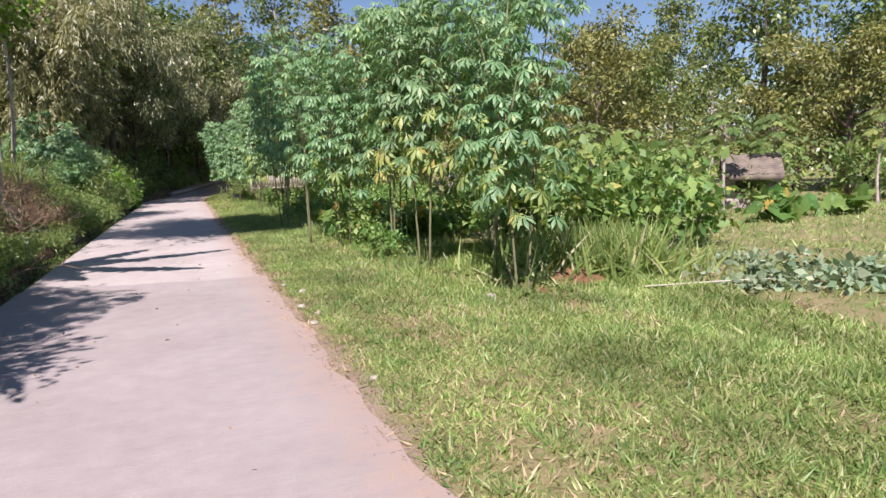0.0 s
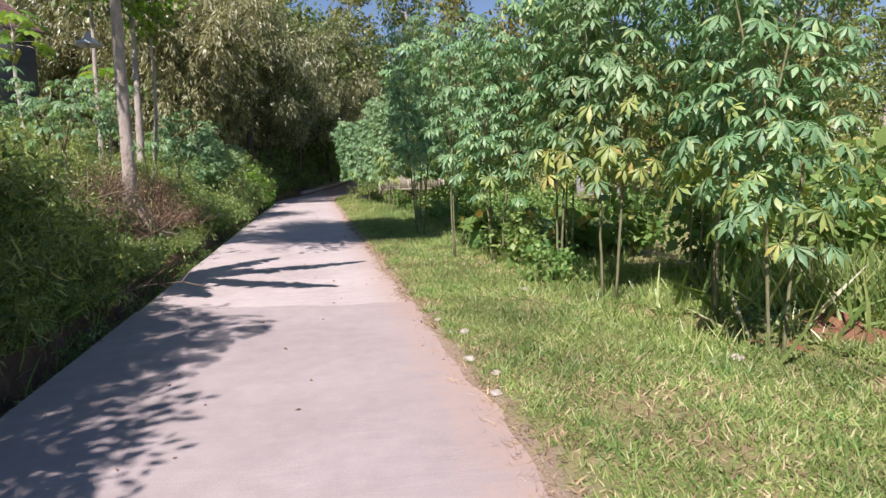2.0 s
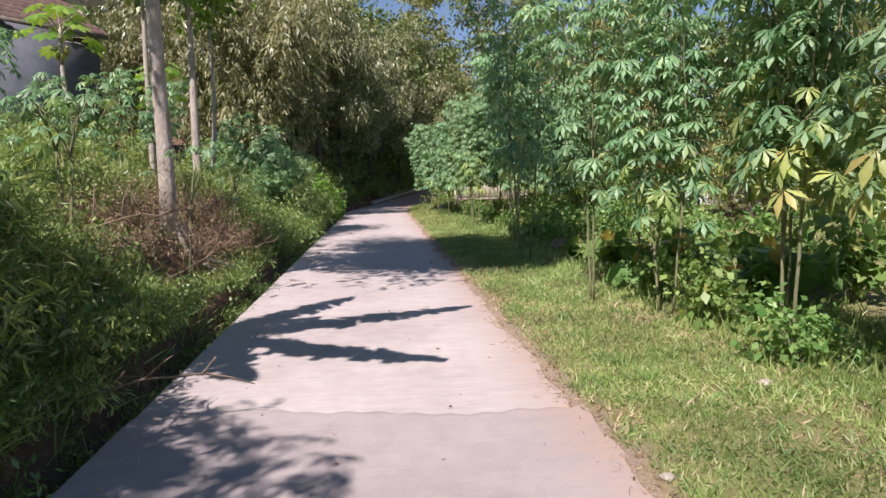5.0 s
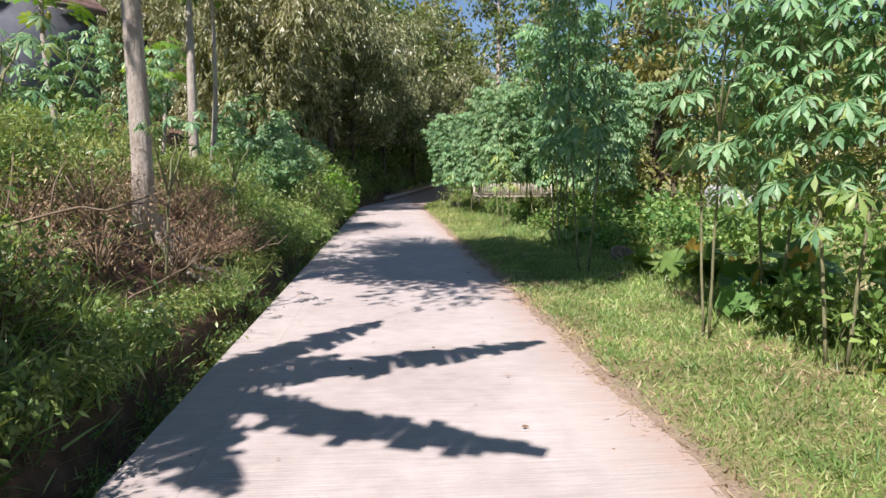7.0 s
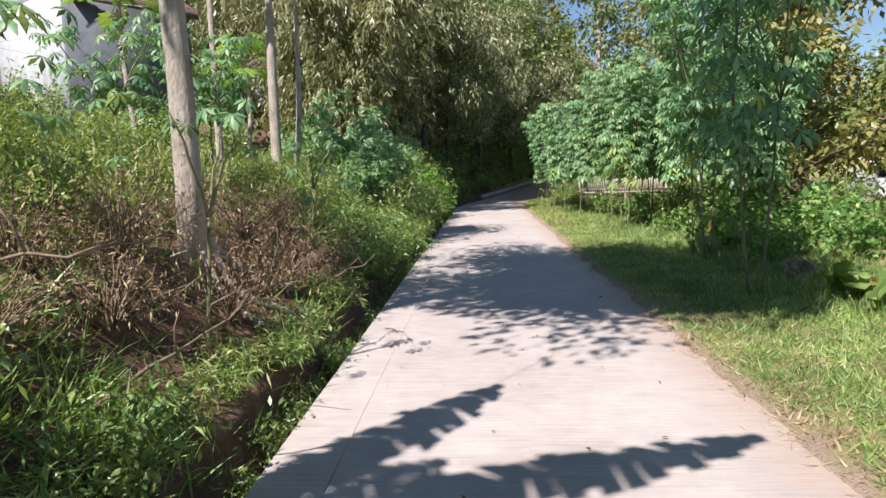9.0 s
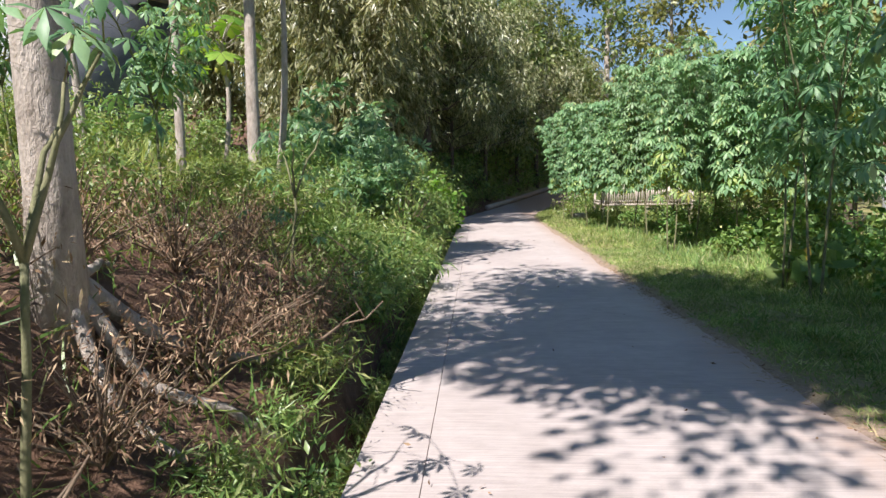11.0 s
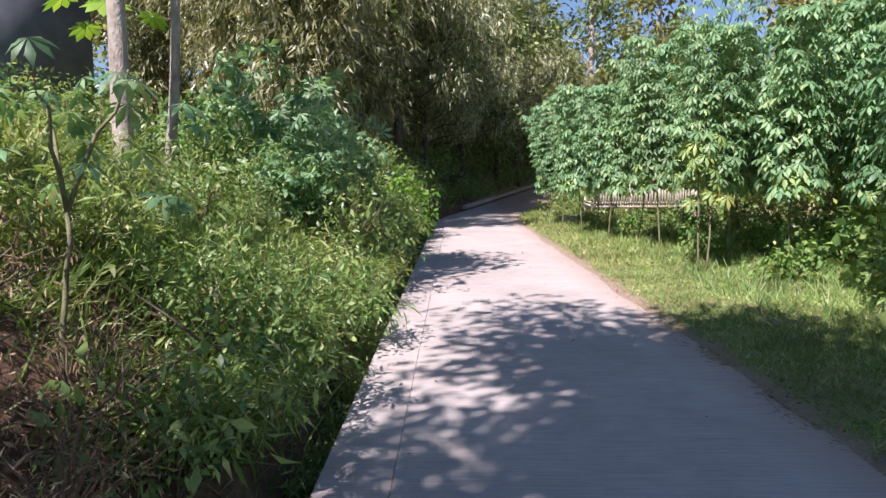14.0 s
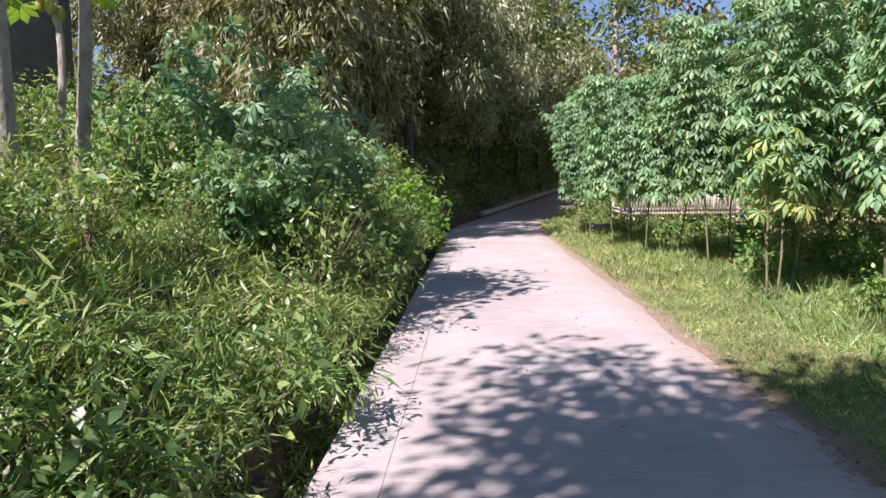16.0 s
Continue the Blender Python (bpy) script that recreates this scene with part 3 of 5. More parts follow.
def bamboo_meshes(seed, height, culms, spread, per, size=0.26, mat=None, low=0.22):
    """A bamboo clump: jointed culms that arch over, with hanging sprays of narrow leaves."""
    rng = np.random.default_rng(seed)
    culm_list, gl = [], Geo()
    for k in range(culms):
        a = rng.uniform(0, 2 * np.pi)
        r0 = rng.uniform(0, 0.7)
        out = spread * rng.uniform(0.25, 1.0)
        h = height * rng.uniform(0.6, 1.0)
        s = np.linspace(0, 1, 12)
        z = h * (s - 0.34 * (out / spread) * s ** 3.2)
        rad = out * s ** 2.1
        line = np.stack([np.cos(a) * (r0 + rad), np.sin(a) * (r0 + rad), z - 0.1], 1)
        gc = Geo()
        gc.tube(line, np.linspace(0.042, 0.008, 12), 6, False)
        culm_list.append(("culm", gc.mesh("bamboo_culm", M_CULM, True)))
        t = low + (1 - low) * rng.uniform(0, 1, 26) ** 0.75
        c = np.stack([np.interp(t, s, line[:, i]) for i in range(3)], 1) + rng.normal(0, 0.34, (26, 3))
        n = per
        cc = np.repeat(c, n, 0)
        way = np.repeat(unit(rng, 26, -0.5, 0.2), n, 0)
        q = rng.uniform(0, 1, len(cc))[:, None]
        p = cc + way * q * 0.75 - [0, 0, 0.55] * q ** 2 + rng.normal(0, 0.1, (len(cc), 3))
        ax = way * 0.5 + rng.normal(0, 0.45, (len(cc), 3)) - [0, 0, 0.85]
        gl.leaves(SLIVER, p, ax, rng.normal(0, 1, (len(cc), 3)) + [0, 0, 0.5], size * rng.uniform(0.6, 1.3, len(cc)))
    return culm_list + [("foliage", gl.mesh("bamboo_foliage", mat or M_BAMBOO))]


def papaya_meshes(seed, height, leaves, size=0.42, r=0.075, mat=None, bark=None, lean=(0, 0)):
    """A papaya: a bare ringed pole with a head of long-stalked lobed leaves."""
    rng = np.random.default_rng(seed)
    gs, gl = Geo(), Geo()
    s = np.linspace(0, 1, 22)[:, None]
    line = s * [lean[0], lean[1], height] + np.sin(s * 5 + seed) * [0.05, 0.04, 0] - [0, 0, 0.1]
    gs.tube(line, r * np.interp(s[:, 0], [0, 1], [1.0, 0.6]) * (1 + 0.07 * np.cos(np.arange(22) * np.pi)), 9)
    top = line[-1]
    a = np.arange(leaves) * 2.4 + rng.uniform(-0.2, 0.2, leaves)
    lift = np.linspace(-0.25, 1.3, leaves)
    d = np.stack([np.cos(a), np.sin(a), lift], 1)
    d /= np.linalg.norm(d, axis=1)[:, None]
    for i in range(leaves):
        e = top - [0, 0, 0.3 * (1 - i / leaves)] + d[i] * 0.75 * size / 0.42
        b = top - [0, 0, 0.3 * (1 - i / leaves)]
        gs.tube(np.array([b, (b + e) / 2 + [0, 0, 0.05], e]), [0.012, 0.009, 0.006], 5, False)
        gl.leaves(PAPAYA, [e], [[np.cos(a[i]), np.sin(a[i]), -0.5]], [[0.4 * np.cos(a[i]), 0.4 * np.sin(a[i]), 1]], size * rng.uniform(0.85, 1.15))
    fruits = []
    for i in range(5 if mat is None else 0):
        gf = Geo()
        b = top + [0.11 * np.cos(i * 1.3), 0.11 * np.sin(i * 1.3), -0.42 - 0.05 * i]
        t = np.linspace(0, 1, 7)
        gf.tube(b + np.stack([0 * t, 0 * t, -0.2 * t], 1), 0.062 * np.sin(np.pi * (0.08 + 0.86 * t)) ** 0.7, 8)
        fruits.append(("fruit", gf.mesh("papaya_fruit", M_FRUIT, True)))
    return [("trunk", gs.mesh("papaya_trunk", bark or M_BARK, True)), ("crown", gl.mesh("papaya_crown", mat or M_PAPAYA))] + fruits


def scatter(name, xy, heights, template, mat, seed, lean=0.6, label="", category="", up_bias=1.0, zf=None):
    """Loose blades or leaves growing straight from the ground, as one body of stuff."""
    rng = np.random.default_rng(seed)
    n = len(xy)
    z = (zf or ground)(xy[:, 0], xy[:, 1])
    g = Geo()
    ax = rng.normal(0, lean, (n, 3)) * [1, 1, 0.15] + [0, 0, up_bias]
    g.leaves(template, np.column_stack([xy, z - 0.01]), ax, rng.normal(0, 1, (n, 3)) + [0, 0, 0.05], heights)
    ob = part(name, g, mat)
    return tagged(ob, label, category, kind="stuff")


# ---------------- trees that close the far view, and unseen ones added for shade ---
BAMBOO = [bamboo_meshes(11, 12.5, 26, 3.6, 34, 0.31), bamboo_meshes(12, 11.0, 24, 3.2, 34, 0.31), bamboo_meshes(13, 14.0, 26, 4.2, 34, 0.32)]
for i, (x, y, k, rz, sc) in enumerate([(-5.2, 32.5, 0, 0, 0.9), (-7.2, 36.5, 1, 70, 0.95), (-4.4, 38.0, 2, 130, 0.95), (-9.5, 41, 2, 200, 1.0), (-3.6, 43.5, 0, 250, 1.0),
                                      (-7.5, 47, 1, 20, 1.1), (-2.2, 49.5, 2, 45, 0.95), (-14, 44, 2, 300, 1.0), (0.8, 56, 0, 160, 1.1), (3.2, 61.5, 1, 160, 0.9),
                                      (6.5, 66.5, 2, 10, 0.75), (11.5, 72, 0, 220, 0.7), (8.4, 50.5, 1, 100, 0.42), (12.5, 58, 2, 180, 0.45)]):
    plant("bamboo_clump", BAMBOO[k], x, y, "tall arching bamboo clump with drooping olive-brown leaves", "bamboo", "bamboo along the bank", rz, sc)

DENSE = [tree_meshes(21, 9.5, 0.22, 3.6, 1.2, 16, 46, SLIVER_WIDE, 0.28, M_TREE, M_BARK_DARK, 0.85),
         tree_meshes(22, 8.0, 0.18, 3.4, 0.8, 15, 46, SLIVER_WIDE, 0.27, M_TREE_DRY, M_BARK_DARK, 0.8),
         tree_meshes(23, 7.2, 0.2, 3.8, 0.7, 16, 64, SLIVER_WIDE, 0.2, M_TREE_DRY, M_BARK_DARK, 0.75)]
SPARSE = [tree_meshes(31, 18, 0.28, 3.6, 6, 18, 22, SLIVER_WIDE, 0.42, M_TREE, M_BARK, 0.9),
          tree_meshes(32, 16, 0.25, 3.2, 5, 16, 22, SLIVER_WIDE, 0.42, M_TREE_DRY, M_BARK, 0.85)]
# the nine with y below 9 stand unseen, added to shade bank and lane
for x, y, k, rz, sc in [(1.5, 74, 0, 0, 1.0), (-1.5, 64, 1, 40, 1.0), (7, 79, 0, 90, 1.0), (14, 70, 1, 30, 1.0), (-6, 58, 0, 10, 1.1), (-11, 52, 0, 200, 1.1), (-16, 47, 1, 75, 1.1),
                        (8.6, 47, 0, 140, 0.5), (12, 51, 1, 220, 0.55), (17, 47, 0, 300, 0.9), (9.5, 40.5, 1, 10, 0.5), (20, 42, 1, 60, 0.9), (-22, 42, 0, 33, 1.1), (-24, 33, 1, 80, 1.0), (7.2, 56.5, 0, 20, 0.5), (-5.5, 41, 0, 100, 1.25), (-3.9, 46.5, 0, 250, 1.2), (-0.6, 53, 0, 310, 1.15), (6.8, 43.5, 0, 45, 0.5), (11.5, 37, 0, 110, 0.75), (-2.6, 52, 0, 20, 1.3), (-1.6, 58, 0, 120, 1.3), (2.2, 58.6, 0, 200, 1.25), (5.2, 63.5, 0, 290, 0.85), (-6.5, 50, 0, 160, 1.3), (6.4, 47.4, 0, 250, 0.5), (-5.2, 4.4, 1, 45, 0.56), (-4.4, 2.6, 1, 245, 0.5), (-4.4, 5.0, 0, 20, 0.34), (-4.5, 6.5, 0, 100, 0.34), (-4.7, 7.9, 1, 190, 0.36), (-4.0, 7.2, 0, 60, 0.3), (-3.9, 5.7, 0, 130, 0.33), (-5.2, 7.0, 0, 200, 0.4), (-4.5, 8.4, 0, 300, 0.3)]:
    plant("broadleaf_tree", DENSE[k], x, y, "dense dark green broadleaf tree in the woods or unseen, added for shade", "tree", "woods round the lane", rz, sc)
for x, y, k, rz, sc in [(9.5, 68, 0, 0, 1.0), (13.5, 64, 1, 50, 1.05), (4.5, 78, 1, 120, 1.15), (37, 44, 0, 80, 0.85), (33, 49, 1, 200, 0.85), (45, 48, 0, 10, 0.8), (23, 62, 1, 15, 1.0)]:
    plant("tall_tree", SPARSE[k], x, y, "tall slender tree with sparse leaf clumps", "tree", "tall trees at the back", rz, sc)
# spreading trees that roof the lane where it turns into the woods
CANOPY = [tree_meshes(35, 12.5, 0.24, 4.6, 4.6, 24, 60, SLIVER, 0.34, M_BAMBOO, M_BARK_DARK, 0.95, droop=1.3), tree_meshes(36, 11.0, 0.2, 4.2, 4.4, 22, 60, SLIVER, 0.34, M_BAMBOO, M_BARK_DARK, 0.9, droop=1.3)]
for x, y, k, rz, sc in [(-3.4, 41.0, 0, 0, 0.8), (-2.6, 45.5, 1, 70, 0.85), (-1.1, 50.5, 0, 140, 0.8), (2.6, 55.5, 1, 30, 0.8), (-0.8, 48.0, 1, 110, 0.62), (4.5, 49.2, 0, 200, 0.42), (1.2, 53.0, 0, 290, 0.6), (7.2, 54.4, 1, 250, 0.45), (-2.4, 43.0, 1, 330, 0.6)]:
    plant("canopy_tree", CANOPY[k], x, y, "feathery drooping tree roofing the lane in the woods", "tree", "trees over the bend", rz, sc)
# trees across the field
for x, y, k, rz, sc in [(17.6, 25.8, 2, 0, 1.06), (9.2, 31.0, 1, 120, 1.0), (12.5, 28.5, 0, 240, 0.8), (15.0, 30, 2, 300, 0.95), (11, 24.5, 2, 15, 0.55), (26.5, 20.5, 2, 90, 0.98), (30, 26, 1, 10, 0.95), (22.5, 30.5, 0, 200, 0.85), (33, 18, 0, 120, 1.0), (19, 36, 1, 20, 1.0), (28, 36, 0, 45, 1.0), (38, 28, 0, 33, 1.1), (31, 21.5, 0, 10, 1.15), (37, 21, 0, 130, 1.3), (29.5, 14.5, 2, 250, 1.0), (34, 32, 0, 75, 1.3)]:
    plant("field_tree", DENSE[k], x, y, "rounded brown-green tree behind the field", "tree", "trees across the field", rz, sc)
# far wood that closes the horizon
rng = np.random.default_rng(5)
gw = Geo()
ang = rng.uniform(-2.2, 4.1, 620)
rad = rng.uniform(62, 110, 620)
cen = np.stack([rad * np.sin(ang), 20 + rad * np.cos(ang), rng.uniform(0.5, 9, 620)], 1)
cen = cen[np.hypot(cen[:, 0] - bend(cen[:, 1]), 0) > 4]
cen[:, 2] += ground(cen[:, 0], cen[:, 1])
clump_leaves(gw, rng, cen, 3.4, 90, SLIVER_WIDE, 0.9)
tagged(part("far_woods", gw, M_TREE), "dark far woods closing the horizon", "woods", kind="stuff")

# ---------------- the bank: trees ----------------
ROAD_TREE = tree_meshes(41, 9.4, 0.113, 3.1, 5.8, 25, 190, SLIVER_WIDE, 0.175, M_TREE, M_BARK, 0.8, (0.55, -4.7), sides=14, bow=3.0)
x, y = -3.19, 14.85
road_tree = plant("roadside_tree", ROAD_TREE, x, y, "straight pale-barked tree with leaf scars on the bank", "tree")
rng = np.random.default_rng(44)
for reach, way, r0 in ((1.5, 62, 0.055), (1.0, 20, 0.045), (0.8, -25, 0.04), (0.9, 105, 0.04)):
    g, t = Geo(), np.linspace(0, 1, 12)
    px, py = reach * t * math.cos(radians(way)), reach * t * math.sin(radians(way))
    pz = np.array([gz(x + a, y + b) for a, b in zip(px, py)]) - gz(x, y) + 0.02 + 0.22 * (1 - t) ** 3
    g.tube(np.stack([px, py, pz + rng.normal(0, 0.012, 12)], 1), np.linspace(r0, r0 * 0.35, 12), 8)
    part("root", g, M_BARK, road_tree, smooth=True)
for i in range(16):
    # ring scars left by fallen leaf stalks
    g, zc, a = Geo(), 0.35 + 0.27 * i, np.linspace(0, 2 * np.pi, 13)
    rr = 0.108 - 0.003 * i
    g.tube(np.stack([rr * np.cos(a), rr * np.sin(a), zc + 0.03 * np.sin(a + i)], 1), 0.011, 5, False)
    part("leaf_scar", g, M_BARK_DARK if i % 3 == 0 else M_BARK, road_tree, smooth=True)
THIN = [tree_meshes(42, 7.5, 0.07, 1.4, 4.6, 8, 14, LEAF_WIDE, 0.2, M_TREE, M_BARK, 0.5), tree_meshes(43, 6.8, 0.11, 1.4, 4.6, 7, 14, LEAF_WIDE, 0.2, M_PAPAYA, M_BARK, 0.6)]
for x, y, k, rz in [(-5.4, 21.1, 0, 0), (-4.65, 22.0, 1, 80)]:
    plant("slender_tree", THIN[k], x, y, "slender grey-barked tree among the weeds", "tree", "slender trees on the bank", rz)
g, t = Geo(), np.linspace(0, 1, 16)
g.tube(np.stack([-0.3 + 0.75 * t - 0.55 * t ** 2, 0.1 * t, 4.6 * t ** 1.15 - 0.1], 1), np.linspace(0.07, 0.035, 16), 9)
bow_tree = thing("bowed_tree", (-4.3, 22.7, gz(-4.3, 22.7)), "pale slender tree bowed at its foot among weeds", "tree")
part("trunk", g, M_BARK, bow_tree, smooth=True)
g = Geo()
clump_leaves(g, np.random.default_rng(46), np.array([(-0.1, 0.1, 4.4), (0.3, -0.2, 4.7), (-0.4, 0.3, 4.9), (0.0, 0.0, 5.2)]), 0.5, 60, LEAF_WIDE, 0.16)
part("crown", g, M_TREE, bow_tree)
PAP = [papaya_meshes(51, 3.6, 15), papaya_meshes(52, 2.9, 13, 0.4, 0.06)]
for x, y, k, rz in [(-7.8, 22.6, 0, 0), (-9.6, 19.6, 1, 70), (-6.4, 25.5, 1, 150)]:
    plant("papaya_tree", PAP[k], x, y, "young papaya with bright lobed leaves on a bare pole", "papaya tree", "papayas on the bank", rz)
# plants beside the walker whose shade lies on the lane
CAS_TALL = cassava_meshes(61, 4.4, 3, 2.0, 230, 0.2, 0.05)
for x, y, rz in [(-4.3, 1.6, 0), (-3.9, 3.6, 70), (-4.2, 5.4, 190), (-5.2, 2.6, 250), (-3.6, 4.6, 20)]:
    plant("cassava_plant", CAS_TALL, x, y, "tall cassava with hanging hand-shaped leaves on the bank", "cassava", "cassava on the bank", rz, 1.0)


def banana():
    ob = thing("banana_plant", (-4.1, 8.75, gz(-4.1, 8.75)), "banana plant with torn arching leaves above the lane", "banana plant")
    gp, rng2 = Geo(), np.random.default_rng(7)
    s = np.linspace(0, 1, 8)[:, None]
    gp.tube(s * [0.0, 0.0, 3.4] - [0, 0, 0.1], np.linspace(0.14, 0.07, 8), 10)
    part("pseudostem", gp, M_STEM, ob, smooth=True)
    # ribs: the first ones reach out over the lane, the last away from it; each arches and hangs at its tip
    foot, slope = np.array([-4.1, 8.75]), np.array([-SUN_TO.x / SUN_TO.z, -SUN_TO.y / SUN_TO.z])
    for tx, ty, tz in [(0.8, 13.05, 3.9), (0.28, 10.75, 3.9), (-0.62, 14.0, 4.2), (-0.95, 12.75, 4.0), (-1.0, 11.55, 4.0), (-1.25, 10.4, 3.8), (-1.05, 12.2, 3.9), (-1.3, 13.2, 3.9), (-1.35, 11.0, 3.6), (-4.3, 11.2, 3.7)]:
        t = np.linspace(0, 1, 26)
        z = 4.3 + (tz - 4.3) * t + 0.45 * np.sin(t * 2.9)
        lane0 = foot + slope * 4.3
        xy = lane0 + t[:, None] * (np.array([tx, ty]) - lane0) - slope * z[:, None]
        rib = np.column_stack([xy - foot, z - gz(*foot)])
        c, sn = (rib[-1] - rib[0])[:2] / np.linalg.norm((rib[-1] - rib[0])[:2])
        gl, gr = Geo(), Geo()
        gr.tube(rib, np.linspace(0.03, 0.006, 26), 5, False)
        side = np.array([-sn, c, 0])
        for sd in (-1, 1):
            for i in range(3, 25):
                w = 0.36 * math.sin(math.pi * min(1, t[i] * 1.02)) ** 0.5 * rng2.uniform(0.65, 1.1)
                hang = rng2.uniform(0.25, 0.6)
                p0, p1 = rib[i], rib[min(25, i + 1)]
                o = side * sd * w * 0.75 - np.array([0, 0, w * hang])
                gl.add([p0, p1, p1 + o * 0.96, p0 + o], [(0, 1, 2), (0, 2, 3)])
        lf = part("leaf", gl, M_BANANA, ob)
        part("midrib", gr, M_STEM, lf, smooth=True)
    return ob


banana()

# ---------------- cassava along the verge ----------------
CAS = [cassava_meshes(71, 3.9, 2, 1.3, 620, 0.18, 0.24, spread=0.65), cassava_meshes(72, 3.6, 2, 1.3, 400, 0.165, 0.22, spread=0.55), cassava_meshes(73, 4.2, 2, 1.3, 640, 0.17, 0.2, spread=0.65),
       cassava_meshes(74, 4.6, 2, 1.6, 300, 0.2, 0.01, spread=0.85), cassava_meshes(75, 4.0, 1, 1.3, 1050, 0.165, 0.07, template=PALM5, spread=0.95),
       cassava_meshes(76, 3.7, 2, 1.15, 400, 0.16, 0.2, spread=0.6)]
for x, y, k, rz, sc in [(3.5, 6.7, 5, 0, 0.95), (3.75, 7.9, 5, 50, 1.05), (3.15, 8.95, 1, 110, 1.05), (4.35, 9.2, 5, 20, 1.05), (3.2, 10.6, 1, 250, 1.1), (3.6, 11.3, 2, 30, 1.05),
                        (2.7, 11.9, 5, 330, 0.95), (2.3, 13.05, 3, 80, 0.85), (3.2, 13.6, 5, 160, 1.0)]:
    plant("cassava_plant", CAS[k], x, y, "leafy cassava with yellowing lower leaves beside the verge", "cassava", "cassava along the verge", rz, sc)
for x, y, k, rz, sc in [(2.35, 17.0, 3, 0, 1.0), (2.8, 19.9, 3, 100, 1.0), (2.9, 21.0, 3, 220, 0.98)]:
    plant("cassava_plant", CAS[k], x, y, "tall dark cassava on bare thin canes", "cassava", "cassava along the verge", rz, sc)
for x, y, k, rz, sc in [(2.65, 25.4, 2, 0, 0.97), (4.9, 22.8, 4, 140, 1.0), (3.9, 25.2, 4, 250, 1.0), (3.6, 26.8, 4, 60, 1.05), (3.0, 28.6, 4, 130, 1.05), (4.3, 29.3, 4, 200, 1.1), (3.2, 31.0, 4, 20, 1.05), (4.6, 32.0, 4, 80, 1.1), (2.75, 33.2, 4, 250, 1.0),
                        (5.4, 30.4, 4, 170, 1.1), (5.9, 32.4, 4, 35, 1.1), (5.0, 27.6, 4, 290, 1.05), (4.6, 24.4, 4, 15, 1.0), (5.9, 25.6, 4, 95, 1.1), (6.6, 27.8, 4, 185, 1.15), (7.2, 30.6, 4, 265, 1.15), (1.95, 34.6, 4, 40, 0.95), (1.9, 36.0, 4, 140, 0.92), (2.15, 32.4, 4, 230, 0.95), (2.3, 30.2, 4, 300, 0.95)]:
    plant("cassava_plant", CAS[k], x, y, "bushy pale green cassava in front of the bamboo rail", "cassava", "cassava by the bamboo shelter", rz, sc)
# young cassava on the bank
CAS_YOUNG = cassava_meshes(76, 1.5, 1, 0.8, 26, 0.15, 0.02, spread=0.3)
for x, y, rz, sc in [(-3.5, 12.6, 60, 1.1), (-3.9, 13.4, 140, 1.2), (-3.0, 18.0, 20, 1.0), (-4.6, 12.0, 20, 1.3)]:
    plant("young_cassava", CAS_YOUNG, x, y, "young cassava shoot with a few dark leaves", "cassava", "young cassava on the bank", rz, sc)

CANE = cassava_meshes(78, 1.75, 1, 1.35, 12, 0.13, 0.02, spread=0.3)
for x, y, rz, sc in [(-2.66, 13.8, 0, 1.0), (-2.6, 16.4, 130, 0.6)]:
    plant("cassava_cane", CANE, x, y, "thin pale cassava cane with a few leaves on top", "cassava", "young cassava on the bank", rz, sc)
CAS_MID = cassava_meshes(77, 2.3, 1, 1.2, 130, 0.17, 0.04, spread=0.7)
for x, y, rz, sc in [(-4.5, 18.6, 100, 1.0), (-5.0, 17.2, 200, 0.9), (-5.3, 14.2, 160, 1.0)]:
    plant("cassava_plant", CAS_MID, x, y, "lean cassava with pale bare forks on the bank", "cassava", "lean cassava on the bank", rz, sc)

# ---------------- shrubs in the field ----------------
BEAN = [shrub_meshes(81, 1.8, 0.8, 15, 7, LEAF_WIDE, 0.17, M_BEAN, 0.26), shrub_meshes(82, 1.3, 0.9, 16, 7, LEAF_WIDE, 0.15, M_BEAN, 0.24)]
